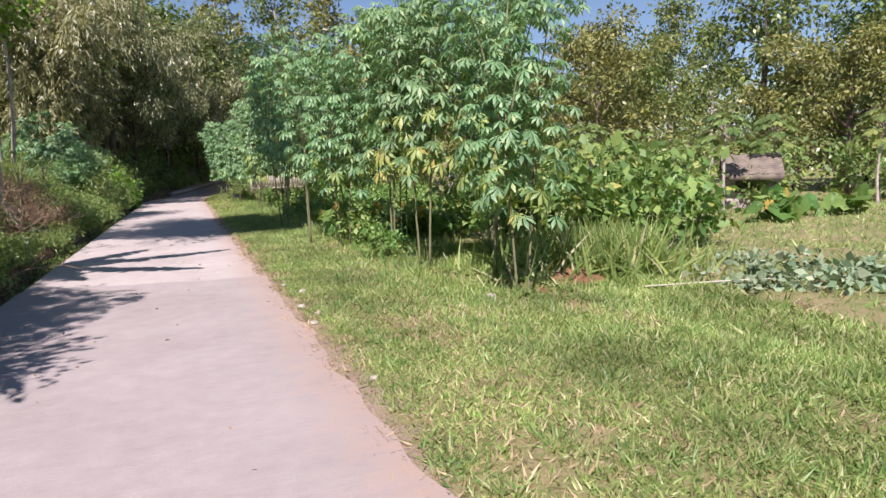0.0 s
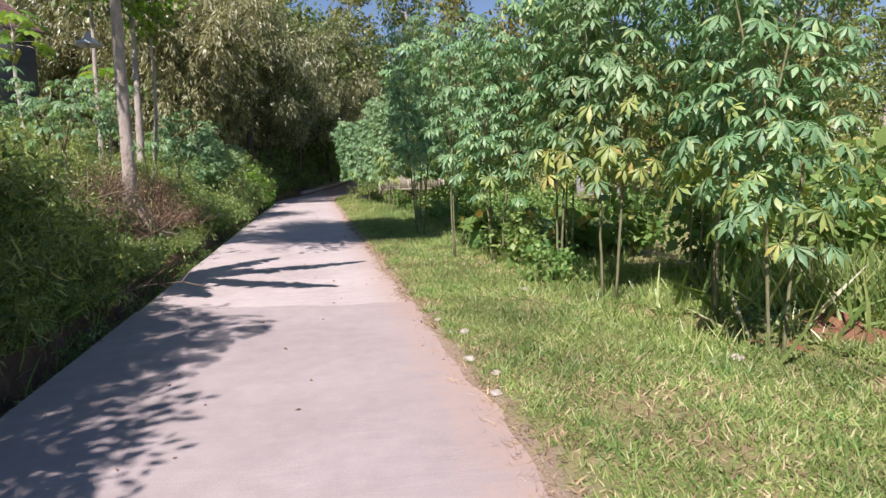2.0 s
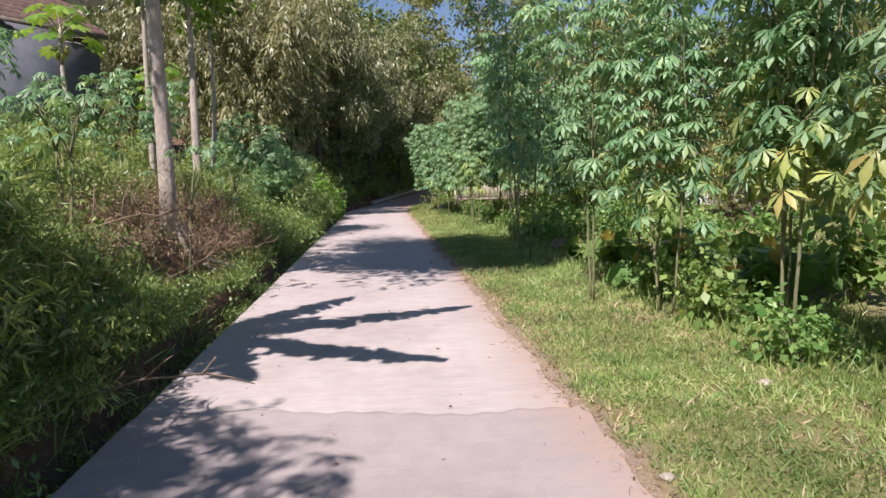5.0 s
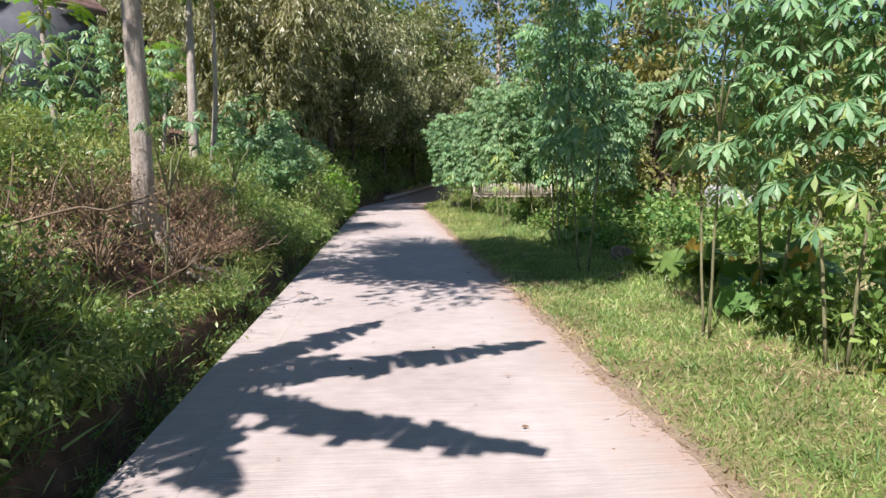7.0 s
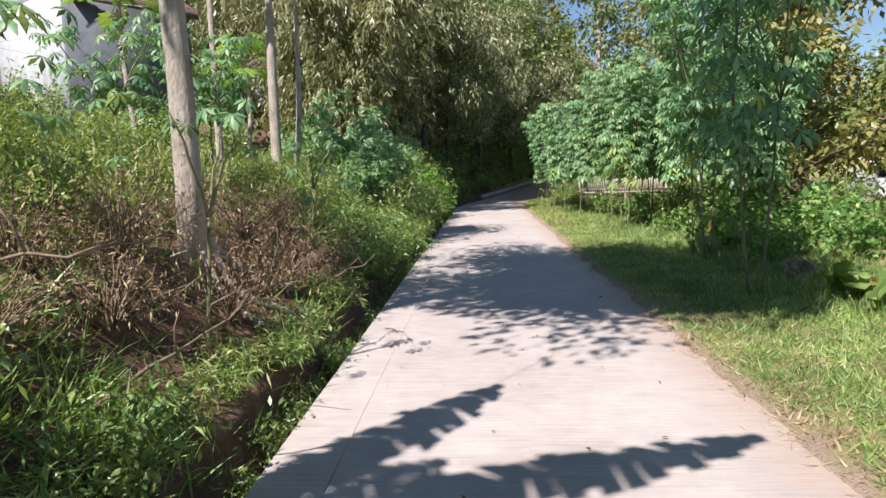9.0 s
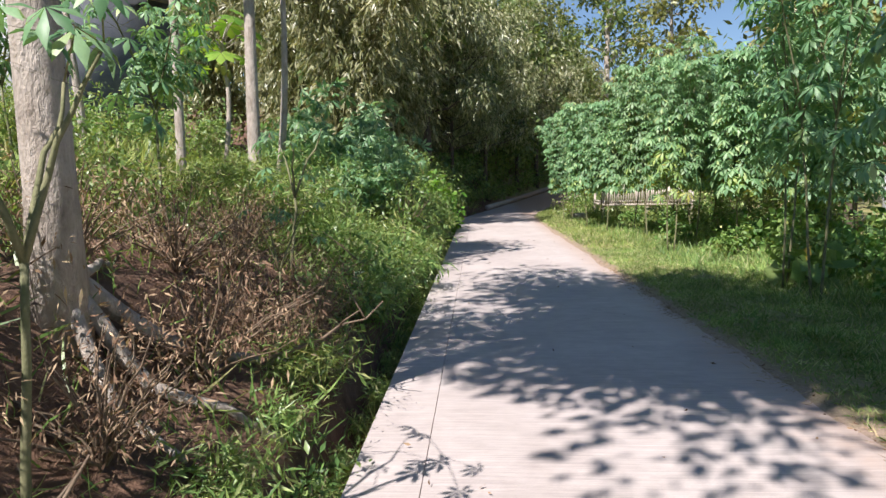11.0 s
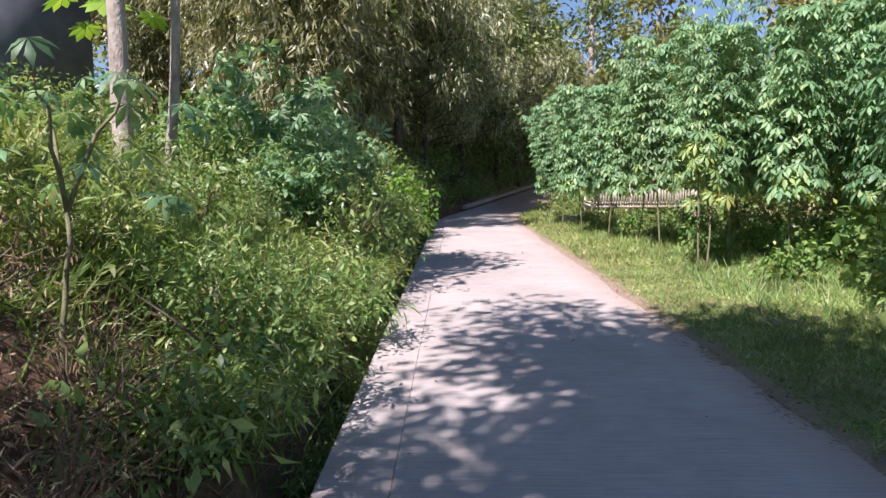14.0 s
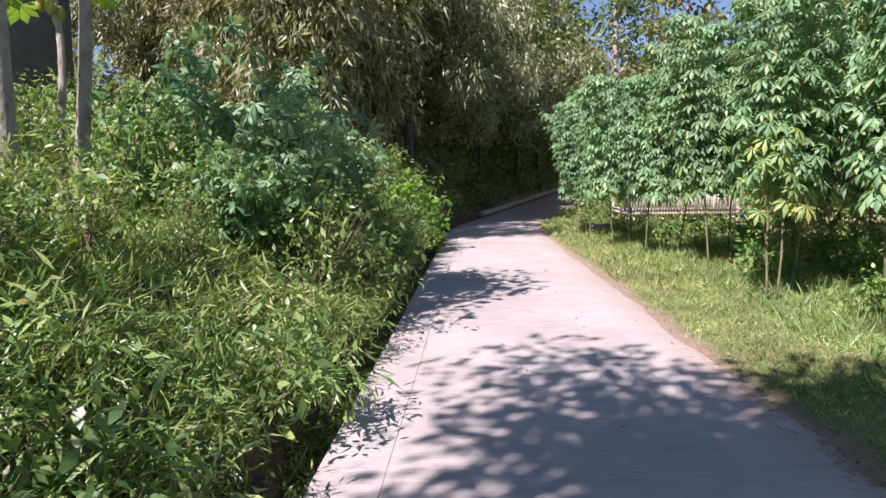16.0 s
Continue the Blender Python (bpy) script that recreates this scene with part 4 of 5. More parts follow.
for x, y, k, rz, sc in [(5.6, 8.6, 0, 0, 1.0), (6.6, 9.1, 0, 90, 0.98), (7.5, 9.6, 0, 180, 1.0), (8.4, 9.5, 0, 30, 0.92), (6.2, 10.6, 0, 250, 1.0), (7.6, 11.4, 0, 70, 1.0), (5.3, 10.4, 0, 130, 0.95), (5.3, 12.6, 0, 10, 0.85),
                        (6.2, 21.5, 1, 200, 0.7), (6.6, 23.5, 1, 20, 0.95), (5.0, 24.5, 1, 50, 0.9), (7.8, 26, 1, 140, 1.0), (6.3, 28, 1, 240, 1.0), (4.2, 23.2, 1, 340, 0.75), (2.9, 10.0, 1, 20, 0.45), (3.0, 11.4, 1, 80, 0.55), (3.2, 12.6, 1, 140, 0.6), (3.5, 24.4, 1, 200, 0.5), (4.3, 25.8, 1, 270, 0.6), (4.7, 27.4, 1, 330, 0.6), (3.9, 22.6, 1, 30, 0.5), (5.4, 26.2, 1, 100, 0.7), 
                        (4.3, 20.6, 1, 200, 0.62), (5.2, 20.2, 1, 20, 0.7), (5.9, 19.0, 1, 100, 0.72), (6.6, 18.4, 1, 40, 0.8), (3.5, 19.2, 1, 140, 0.45), (4.7, 22.2, 1, 77, 0.7), (5.5, 22.6, 1, 160, 0.75), (6.9, 20.2, 1, 10, 0.85), (7.8, 18.0, 1, 120, 0.85), (7.6, 22.4, 1, 250, 0.9), (3.4, 27.2, 1, 40, 0.55), (4.4, 30.2, 1, 80, 0.6), (5.6, 28.6, 1, 150, 0.7), (3.7, 33.2, 1, 210, 0.55), (5.2, 35.2, 1, 300, 0.6), (6.4, 34.6, 1, 20, 0.7), (3.0, 35.4, 1, 120, 0.45)]:
    plant("bean_shrub", BEAN[k], x, y, "bright green broad-leaved field shrub", "shrub", "shrubs in the field", rz, sc)
rng = np.random.default_rng(84)
gd, ge = Geo(), Geo()
gd.leaves(LOBED, [(0.25, -0.2, 0.62)], [(0.3, -0.3, -1)], [(0.3, -1, 0.2)], 0.26)
ge.leaves(LOBED, [(-0.3, -0.15, 0.4)], [(-0.2, -0.2, -1)], [(-0.4, -1, 0.2)], 0.22)
SQUASH = [("withered_leaf", gd.mesh("withered_leaf", M_ORANGE)), ("withered_leaf", ge.mesh("withered_leaf", M_ORANGE))] + shrub_meshes(83, 0.75, 0.7, 8, 1, LOBED, 0.32, M_BEAN, 0.16)
for x, y, rz, sc in [(4.2, 12.9, 0, 0.9), (4.9, 13.8, 80, 1.0), (3.6, 15.5, 160, 0.9), (5.9, 14.2, 30, 1.0), (3.3, 20.9, 250, 0.8), (13.5, 12.5, 10, 1.1), (15, 13.5, 100, 1.1), (16.5, 12.6, 200, 1.1), (12.0, 14.5, 60, 1.0), (3.3, 13.6, 210, 0.75), (4.0, 14.6, 300, 0.95), (3.2, 16.6, 120, 0.6), (4.7, 15.6, 40, 0.9)]:
    plant("squash_plant", SQUASH, x, y, "squash plant with large lobed leaves", "squash plant", "squash in the field", rz, sc)
UMB = papaya_meshes(53, 2.5, 20, 0.34, 0.05, M_TREE)
for x, y, rz, sc in [(14.6, 15.2, 0, 1.0), (17.2, 15.8, 120, 1.0), (20.5, 14.8, 220, 1.05), (12.6, 19, 80, 1.0)]:
    plant("papaya_tree", UMB, x, y, "young papaya with an umbrella of leaves in the field", "papaya tree", "papayas in the field", rz, sc)

# ---------------- shrubs on the bank ----------------
BANK = [shrub_meshes(91, 1.25, 0.8, 22, 13, LEAF, 0.075, M_SHRUB, 0.17, M_TWIG, 0.2), shrub_meshes(92, 1.0, 0.75, 24, 17, LEAF_FINE, 0.115, M_WEED, 0.17, M_TWIG, 0.15),
        shrub_meshes(93, 1.6, 0.9, 24, 12, LEAF, 0.085, M_SHRUB, 0.19, M_TWIG, 0.2), shrub_meshes(94, 0.6, 0.6, 22, 17, LEAF_FINE, 0.1, M_WEED, 0.15, None, 0.1),
        shrub_meshes(99, 1.1, 0.8, 22, 12, LEAF, 0.09, M_TUFT, 0.18, M_TWIG, 0.15)]
FAR = [shrub_meshes(191, 1.25, 0.8, 16, 6, SLIVER_LEAF, 0.13, M_SHRUB, 0.2, M_TWIG), shrub_meshes(192, 1.0, 0.75, 16, 6, SLIVER_LEAF, 0.13, M_WEED, 0.2, M_TWIG, 0.25),
       shrub_meshes(193, 1.6, 0.9, 18, 7, SLIVER_LEAF, 0.14, M_SHRUB, 0.22, M_TWIG), shrub_meshes(194, 0.6, 0.6, 14, 7, SLIVER_LEAF, 0.1, M_WEED, 0.17, None, 0.2)]
DITCH = [shrub_meshes(195, 1.1, 0.8, 13, 9, LEAF, 0.13, M_SHRUB, 0.22, M_TWIG, 0.3), shrub_meshes(196, 0.75, 0.7, 14, 10, LEAF_FINE, 0.19, M_TUFT, 0.2, None, 0.3), shrub_meshes(197, 0.7, 0.65, 14, 10, LEAF_FINE, 0.18, M_WEED, 0.2, None, 0.3)]
rng = np.random.default_rng(17)
for y in np.arange(1.0, 40, 0.85):
    for u0 in (-2.75, -3.5, -4.5):
        if 11.5 < y < 18.2 and u0 > -3.6:
            continue
        if (y > 34 and u0 > -3) or (u0 < -4 and (y < 7 or y > 34)):
            continue
        low_part = 9.5 < y < 23
        k = int(rng.integers(0, 4)) if u0 > -3 else int(rng.choice([0, 1, 2, 4, 4]))
        sc = rng.uniform(0.75, 1.1)
        if low_part:
            k = int(rng.choice([0, 1, 3, 3, 4]))
            sc = rng.uniform(0.5, 0.78) if k != 3 else rng.uniform(0.75, 1.05)
        plant("bank_shrub", BANK[k], u0 + rng.uniform(-0.3, 0.3), y + rng.uniform(-0.3, 0.3), "tangled green weed shrub on the earth bank", "shrub", "shrubs on the bank", rng.uniform(0, 360), sc)
for y in np.arange(5.0, 33, 0.36):
    if 12.9 < y < 17.4 and rng.random() < 0.4:
        continue
    k = int(rng.choice([0, 1, 2, 2]))
    plant("ditch_weed", DITCH[k], -2.3 + rng.uniform(-0.12, 0.06), float(y) + rng.uniform(-0.2, 0.2), "low leafy weed growing over the ditch edge", "weed", "weeds along the ditch", rng.uniform(0, 360), rng.uniform(0.32, 0.5) if y < 16 else rng.uniform(0.5, 0.72))
for y in np.arange(6.0, 26, 0.45):
    plant("ditch_weed", DITCH[int(rng.integers(0, 3))], -2.04 + rng.uniform(-0.04, 0.02), float(y) + rng.uniform(-0.15, 0.15), "low leafy weed growing over the ditch edge", "weed", "weeds along the ditch", rng.uniform(0, 360), rng.uniform(0.26, 0.38))
for y in np.arange(38.0, 62, 1.0):
    x = -2.6 + float(bend(y)) + rng.uniform(-0.15, 0.15)
    plant("undergrowth_shrub", FAR[int(rng.integers(0, 3))], x, float(y), "dark green undergrowth shrub beneath the trees", "shrub", "undergrowth", rng.uniform(0, 360), rng.uniform(0.7, 1.0))
# undergrowth where the lane turns into the trees, and behind the cassava
for x, y, k, rz, sc in [(-2.9, 38.5, 2, 0, 1.2), (-3.4, 40, 0, 60, 1.4), (-2.6, 41.5, 2, 130, 1.2), (-3.0, 43, 2, 200, 1.4), (-2.3, 44.5, 0, 250, 1.5), (-2.0, 46.2, 2, 20, 1.4), (-1.6, 48, 2, 90, 1.5), (-0.9, 49.8, 0, 140, 1.6),
                        (-0.2, 51.6, 2, 200, 1.6), (0.6, 53.4, 2, 260, 1.7), (1.4, 55, 0, 300, 1.8), (2.5, 56.8, 2, 15, 1.8), (3.6, 58.6, 2, 80, 1.9), (5.0, 60.5, 0, 150, 2.0), (6.6, 62.5, 2, 210, 2.0), (8.4, 64.5, 2, 270, 2.0), (10.2, 66.6, 2, 30, 2.0),
                        (4.2, 45.5, 2, 0, 1.3), (5.2, 47.4, 0, 60, 1.4), (6.4, 49.2, 2, 120, 1.4), (8.4, 53, 2, 10, 1.5), (3.2, 41.5, 0, 77, 1.0), (4.6, 42.6, 2, 177, 1.2), (2.6, 39.6, 1, 20, 0.8),
                        (7.4, 32.0, 2, 240, 0.8), (7.9, 34, 2, 90, 1.0), (3.8, 21.8, 3, 190, 0.9), (5.0, 29.2, 0, 170, 0.7), (6.2, 32.4, 2, 20, 0.7),
                        (3.8, 40.8, 2, 0, 0.8), (3.2, 36.9, 3, 0, 0.7), (4.2, 36.6, 0, 60, 0.5), (5.3, 36.8, 3, 120, 0.7), (6.2, 36.9, 0, 190, 0.5), (4.8, 40.4, 0, 33, 0.9), (4.8, 41.0, 2, 60, 0.9), (5.8, 40.7, 2, 120, 0.8), (6.8, 41.0, 2, 180, 0.9), (7.6, 39.4, 2, 240, 0.9), (7.8, 37.6, 0, 300, 1.0),
                        (12.2, 16.5, 2, 0, 1.2), (13.8, 17.6, 2, 60, 1.3), (15.4, 19.4, 2, 120, 1.5), (16.2, 15.6, 0, 180, 1.0), (19.4, 17.8, 2, 240, 1.5), (21.2, 16.4, 2, 300, 1.5), (23, 15.2, 2, 30, 1.6), (24.5, 17, 2, 90, 1.8), (14.4, 21.6, 2, 150, 1.7), (18.2, 20.6, 2, 210, 1.7), (21.5, 20, 2, 270, 1.8), (11, 19.5, 2, 330, 1.3), (10.2, 15.6, 0, 45, 1.0), (26, 14.5, 2, 145, 1.7),
                        (7.6, 29.2, 2, 200, 1.1), (8.6, 32, 2, 20, 1.2), (8, 36, 2, 100, 1.3), (9.5, 28, 0, 100, 1.2)]:
    plant("undergrowth_shrub", FAR[k], x, y, "dark green undergrowth shrub beneath the trees", "shrub", "undergrowth", rz, sc)
for x, y, k, rz, sc in [(-6.6, 19.5, 1, 0, 1.0), (-7.4, 21.4, 4, 60, 0.9), (-8.8, 23.6, 4, 120, 1.1), (-7.2, 25.6, 4, 180, 1.1), (-9.4, 26.6, 4, 240, 1.3), (-11.2, 27.6, 4, 300, 1.4), (-10.4, 24.2, 0, 20, 1.3), (-12.6, 25.6, 4, 80, 1.5), (-8.4, 29.2, 4, 140, 1.4),
                        (-10.8, 31, 4, 200, 1.5), (-6.4, 28.6, 4, 260, 1.2), (-13.8, 28.2, 4, 320, 1.5), (-9.0, 20.4, 1, 40, 1.2), (-11.4, 21.6, 1, 100, 1.3), (-6.2, 16.8, 1, 160, 0.9), (-7.8, 17.8, 3, 220, 1.3)]:
    plant("hillside_shrub", BANK[k], x, y, "leafy sunlit shrub on the hillside below the house", "shrub", "shrubs on the hillside", rz, sc)
FERN = shrub_meshes(95, 1.7, 0.8, 16, 6, PALM5, 0.15, M_CASSAVA, 0.26)
for x, y, rz, sc in [(-3.5, 25.4, 0, 1.0), (-3.9, 26.9, 90, 1.05), (-3.3, 27.8, 200, 0.9), (-4.6, 25.2, 30, 1.1), (-3.2, 23.4, 60, 0.75)]:
    plant("leafy_bush", FERN, x, y, "pale green leafy bush crowning the bank", "shrub", "bushes on the bank", rz, sc)
TIP = shrub_meshes(96, 1.3, 0.45, 11, 7, LEAF_WIDE, 0.17, M_PAPAYA, 0.16)
for x, y, rz, sc in [(-2.15, 31.9, 0, 1.0), (-2.6, 31.2, 90, 1.0), (-2.45, 32.9, 90, 0.9)]:
    plant("bright_shrub", TIP, x, y, "bright yellow-green shrub leaning over the lane", "shrub", "bright shrubs by the lane", rz, sc)
DRY = shrub_meshes(97, 0.66, 0.6, 34, 11, SLIVER, 0.042, M_DRY, 0.14, M_TWIG)
for x, y, rz, sc in [(-3.0, 13.2, 60, 1.0), (-2.7, 14.3, 120, 0.9), (-2.75, 15.4, 180, 1.0), (-3.4, 14.1, 240, 1.1), (-2.8, 16.3, 300, 0.95), (-3.6, 15.6, 90, 1.0), (-2.55, 17.2, 90, 0.7), (-3.2, 17.0, 10, 1.0), (-3.4, 17.9, 70, 0.9), (-2.8, 17.8, 200, 0.8), (-3.3, 16.3, 310, 1.0), (-3.1, 12.3, 150, 0.8), (-3.7, 13.4, 250, 1.0), (-2.5, 16.4, 30, 0.6)]:
    plant("dry_brush", DRY, x, y, "withered brown brush hanging on the bank", "brush", "dead brush on the bank", rz, sc)

# ---------------- the bamboo shelter ----------------
def bar(p, q, r, sides=6, n=2):
    g = Geo()
    g.tube(np.linspace(p, q, n), r, sides)
    return g


def shelter():
    ob = thing("bamboo_shelter", (3.62, 37.8, gz(3.62, 37.8)), "weathered bamboo platform with a slatted rail on posts", "shelter", rz=-2)
    W, D, F, T = 3.35, 2.2, 0.52, 1.36
    for x in (0, W / 2, W):
        for y in (0, D):
            part("post", bar((x, y, -0.1), (x, y, T + 0.08), 0.05), M_BAMBOO_OLD, ob, smooth=True)
    for z, r in ((F, 0.05), (F + 0.12, 0.03), (T, 0.04)):
        part("rail", bar((-0.1, -0.03, z), (W + 0.1, -0.03, z), r), M_BAMBOO_OLD, ob, smooth=True)
        for x in (-0.03, W + 0.03):
            part("rail", bar((x, -0.1, z), (x, D + 0.1, z), r), M_BAMBOO_OLD, ob, smooth=True)
    rng = np.random.default_rng(3)
    me = bar((0, 0, 0), (0, 0, T - F - 0.02), 0.03, 5).mesh("baluster", M_BAMBOO_OLD, True)
    for i in range(38):
        if rng.uniform() < 0.06:
            continue
        b = part("baluster", me, None, ob)
        b.matrix_local = pose(0.08 + i * (W - 0.16) / 37, -0.06, F + 0.02, rng.uniform(-2, 2), rng.uniform(-3, 3))
    sl = bar((0, 0, 0), (0, D, 0), 0.035, 5).mesh("floor_slat", M_BAMBOO_OLD, True)
    for i in range(36):
        b = part("floor_slat", sl, None, ob)
        b.matrix_local = pose(0.1 + i * (W - 0.2) / 35, 0, F + 0.06)
    return ob


shelter()
s = Geo()
s.box((-0.35, -0.2, -0.1), (0.35, 0.2, 0.22))
st = part("stone_step", s, M_STONE)
st.matrix_world = pose(2.75, 37.2, gz(2.75, 37.2), 0, 0, 12)
tagged(st, "pale stone step at the foot of the shelter", "step")


# ---------------- houses ----------------
def house(x, y, rz, w, d, h, pitch, label, wall_mats, roof_mat, z=None, openings=()):
    """Walls with thickness, openings cut through the front, gabled roof of tile courses with eaves."""
    ob = thing("house", (x, y, gz(x, y) if z is None else z), label, "house", rz=rz)
    t = 0.18
    segs, last = [], 0.0
    for a, b, z0, z1 in openings:
        segs += [((last, 0, -1.0), (a, t, h)), ((a, 0, -1.0), (b, t, z0)), ((a, 0, z1), (b, t, h))]
        last = b
    segs.append(((last, 0, -1.0), (w, t, h)))
    for lo, hi in segs:
        if hi[2] - lo[2] > 0.02 and hi[0] - lo[0] > 0.02:
            g = Geo()
            g.box(lo, hi)
            part("front_wall", g, wall_mats[0], ob)
    for nm, lo, hi, mt in (("back_wall", (0, d - t, -1.0), (w, d, h), wall_mats[0]), ("side_wall", (-0.003, t, -1.0), (t, d - t, h), wall_mats[1]), ("side_wall", (w - t, t, -1.0), (w + 0.003, d - t, h), wall_mats[1])):
        g = Geo()
        g.box(lo, hi)
        part(nm, g, mt, ob)
    top = h + pitch * (d / 2)
    for xx in (0.0, w - t):
        g = Geo()
        v = [(xx, 0, h), (xx, d, h), (xx, d / 2, top), (xx + t, 0, h), (xx + t, d, h), (xx + t, d / 2, top)]
        g.add(v, [(0, 2, 1), (3, 4, 5), (0, 3, 5), (0, 5, 2), (1, 2, 5), (1, 5, 4), (0, 1, 4), (0, 4, 3)])
        part("gable", g, wall_mats[1], ob)
    over = 0.5
    for side in (0, 1):
        for i in range(9):
            g = Geo()
            a0, a1 = i / 9, (i + 1) / 9 + 0.02
            y0, y1 = -over + a0 * (d / 2 + over), -over + a1 * (d / 2 + over)
            z0, z1 = h - over * pitch + a0 * (d / 2 + over) * pitch + 0.03, h - over * pitch + a1 * (d / 2 + over) * pitch
            k = int(w / 0.28)
            xs1 = np.linspace(-0.1, w + 0.1, k * 2 + 1)
            lift = 0.025 * np.cos(np.arange(k * 2 + 1) * np.pi)
            if side:
                y0, y1 = d - y0, d - y1
            v = np.concatenate([np.stack([xs1, 0 * xs1 + y0, z0 + 0.06 + lift], 1), np.stack([xs1, 0 * xs1 + y1, z1 + 0.06 + lift], 1), np.stack([xs1, 0 * xs1 + y0, z0 + lift], 1)])
            a = np.arange(k * 2)
            n = k * 2 + 1
            g.add(v, np.concatenate([np.stack([a, a + 1, a + 1 + n], 1), np.stack([a, a + 1 + n, a + n], 1), np.stack([a + 2 * n, a + 1 + 2 * n, a + 1], 1), np.stack([a + 2 * n, a + 1, a], 1)]))
            part("tile_course", g, roof_mat, ob)
    for yy0 in (-over, d + over - 0.03):
        g = Geo()
        g.box((-0.1, yy0, h - over * pitch - 0.14), (w + 0.1, yy0 + 0.03, h - over * pitch + 0.05))
        part("fascia", g, M_TIMBER, ob)
    for a, b, z0, z1 in openings:
        g = Geo()
        for lo, hi in (((a, 0.05, z0), (a + 0.06, 0.13, z1)), ((b - 0.06, 0.05, z0), (b, 0.13, z1)), ((a + 0.06, 0.05, z1 - 0.06), (b - 0.06, 0.13, z1)), ((a + 0.06, 0.05, z0), (b - 0.06, 0.13, z0 + 0.06))):
            g.box(lo, hi)
        part("window_frame", g, M_TIMBER, ob)
    return ob


house(-14.0, 30.6, 55, 4.4, 6, 4.35, 0.62, "white-walled house with a grey rendered side and tiled roof", (M_BLOCK, M_WHITE), M_TILE, z=3.5)
house(15.6, 16.2, -42, 1.5, 1.6, 1.25, 0.45, "small low shed with a dark tiled roof", (M_STONE, M_TIMBER), M_TIMBER, openings=((0.3, 1.0, 0.5, 1.15),))
house(16.0, 41.0, -30, 6, 5, 2.9, 0.5, "pale rendered house among the trees", (M_WHITE, M_WHITE), M_TILE, openings=((1.2, 2.2, 0.9, 2.1), (3.8, 4.8, 0.9, 2.1)))


# ---------------- grass and weeds ----------------
rng = np.random.default_rng(99)


def sow(n, x0, x1, y0, y1, edge=True):
    xy = np.column_stack([rng.uniform(x0, x1, n), rng.uniform(y0, y1, n)])
    if edge:
        u = xy[:, 0] - bend(xy[:, 1])
        keep = u > ROAD_R + 0.05 + 0.16 * np.abs(ripple(xy[:, 0] * 2, xy[:, 1] * 1.3)) * rng.uniform(0, 1.6, n)
        xy = xy[keep]
        bare = ripple(xy[:, 0] * 1.3 + 3, xy[:, 1] * 1.3) > 0.85
        xy = xy[~(bare & (rng.uniform(0, 1, len(xy)) < 0.75))]
    return xy


def tall(xy):
    """Grass grows longer away from the lane."""
    return np.interp(xy[:, 0] - bend(xy[:, 1]), [1.0, 1.5, 2.6, 3.4, 6], [0.75, 0.9, 1.0, 1.2, 1.3])


a = sow(190000, 0.98, 5.4, 1.8, 11)
scatter("verge_grass", a, rng.uniform(0.03, 0.085, len(a)) * tall(a), GRASS_FLAT, M_LAWN, 1, 1.1, "short yellow-green mown grass on the verge", "grass", 0.8)
a = sow(120000, 1.0, 4.6, 11, 26)
scatter("verge_grass", a, rng.uniform(0.04, 0.095, len(a)) * tall(a), GRASS_FLAT, M_LAWN, 2, 1.0, "short yellow-green mown grass on the verge", "grass", 0.8)
a = sow(26000, 1.0, 4.5, 26, 47)
scatter("verge_grass", a, rng.uniform(0.08, 0.18, len(a)) * tall(a), GRASS_FLAT, M_LAWN, 3, 0.8, "low sunlit grass on the verge", "grass", 0.9)
a = sow(45000, 4.2, 22, 3, 34, False)
scatter("field_grass", a, rng.uniform(0.07, 0.17, len(a)), GRASS_FLAT, M_LAWN, 4, 0.9, "rough green field grass", "grass", 1.0)
a = np.column_stack([rng.normal(5.2, 0.55, 2200), rng.normal(7.8, 0.5, 2200)])
scatter("reed_grass", a, rng.uniform(0.3, 0.8, len(a)), GRASS_NARROW, M_TUFT, 14, 0.6, "tall thin grass at the edge of the shrubs", "grass", 1.0)
a = sow(7000, 2.6, 5.0, 6.4, 22, False)
scatter("weeds", a, rng.uniform(0.08, 0.26, len(a)), GRASS_NARROW, M_WEED, 15, 0.4, "weeds among the cassava stems", "weeds", 1.0)

a = sow(16000, 2.1, 8.0, 22, 42, False)
scatter("weeds", a, rng.uniform(0.1, 0.3, len(a)), GRASS_NARROW, M_TUFT, 23, 0.7, "tall green weeds under the cassava", "weeds", 1.0)


drift = sow(420, 1.1, 4.6, 1.9, 19)
a = np.repeat(drift, 70, axis=0) + rng.normal(0, 0.08, (len(drift) * 70, 2))
a = a[a[:, 0] > ROAD_R + 0.03]
scatter("lush_grass", a, rng.uniform(0.05, 0.13, len(a)), GRASS, M_TUFT, 18, 0.9, "lush bright green grass tufts in the verge", "grass", 0.7)
a = sow(70000, 1.02, 6.5, 1.8, 16, False)
w = ripple(a[:, 0] * 1.3 + 3, a[:, 1] * 1.3) + 0.6 * ripple(a[:, 0] * 0.5, a[:, 1] * 0.6 + 2) + 1.1 * np.exp(-(a[:, 0] - 1.0) * 3)
a = a[w > rng.uniform(0.0, 1.25, len(a))]
scatter("dry_grass", a, rng.uniform(0.04, 0.09, len(a)), GRASS_WIDE, M_STRAW, 16, 1.3, "withered straw-brown grass in the verge", "grass", 0.6)


def bank(n, y0, y1, u0=-5.2, u1=-2.02):
    xy = np.column_stack([rng.uniform(u0, u1, n), rng.uniform(y0, y1, n)])
    xy[:, 0] += bend(xy[:, 1])
    return xy


a = bank(22000, 8, 24)
a = a[(a[:, 1] < 12.6) | (a[:, 1] > 18.0) | (a[:, 0] < -3.9) | (rng.random(len(a)) < 0.2)]
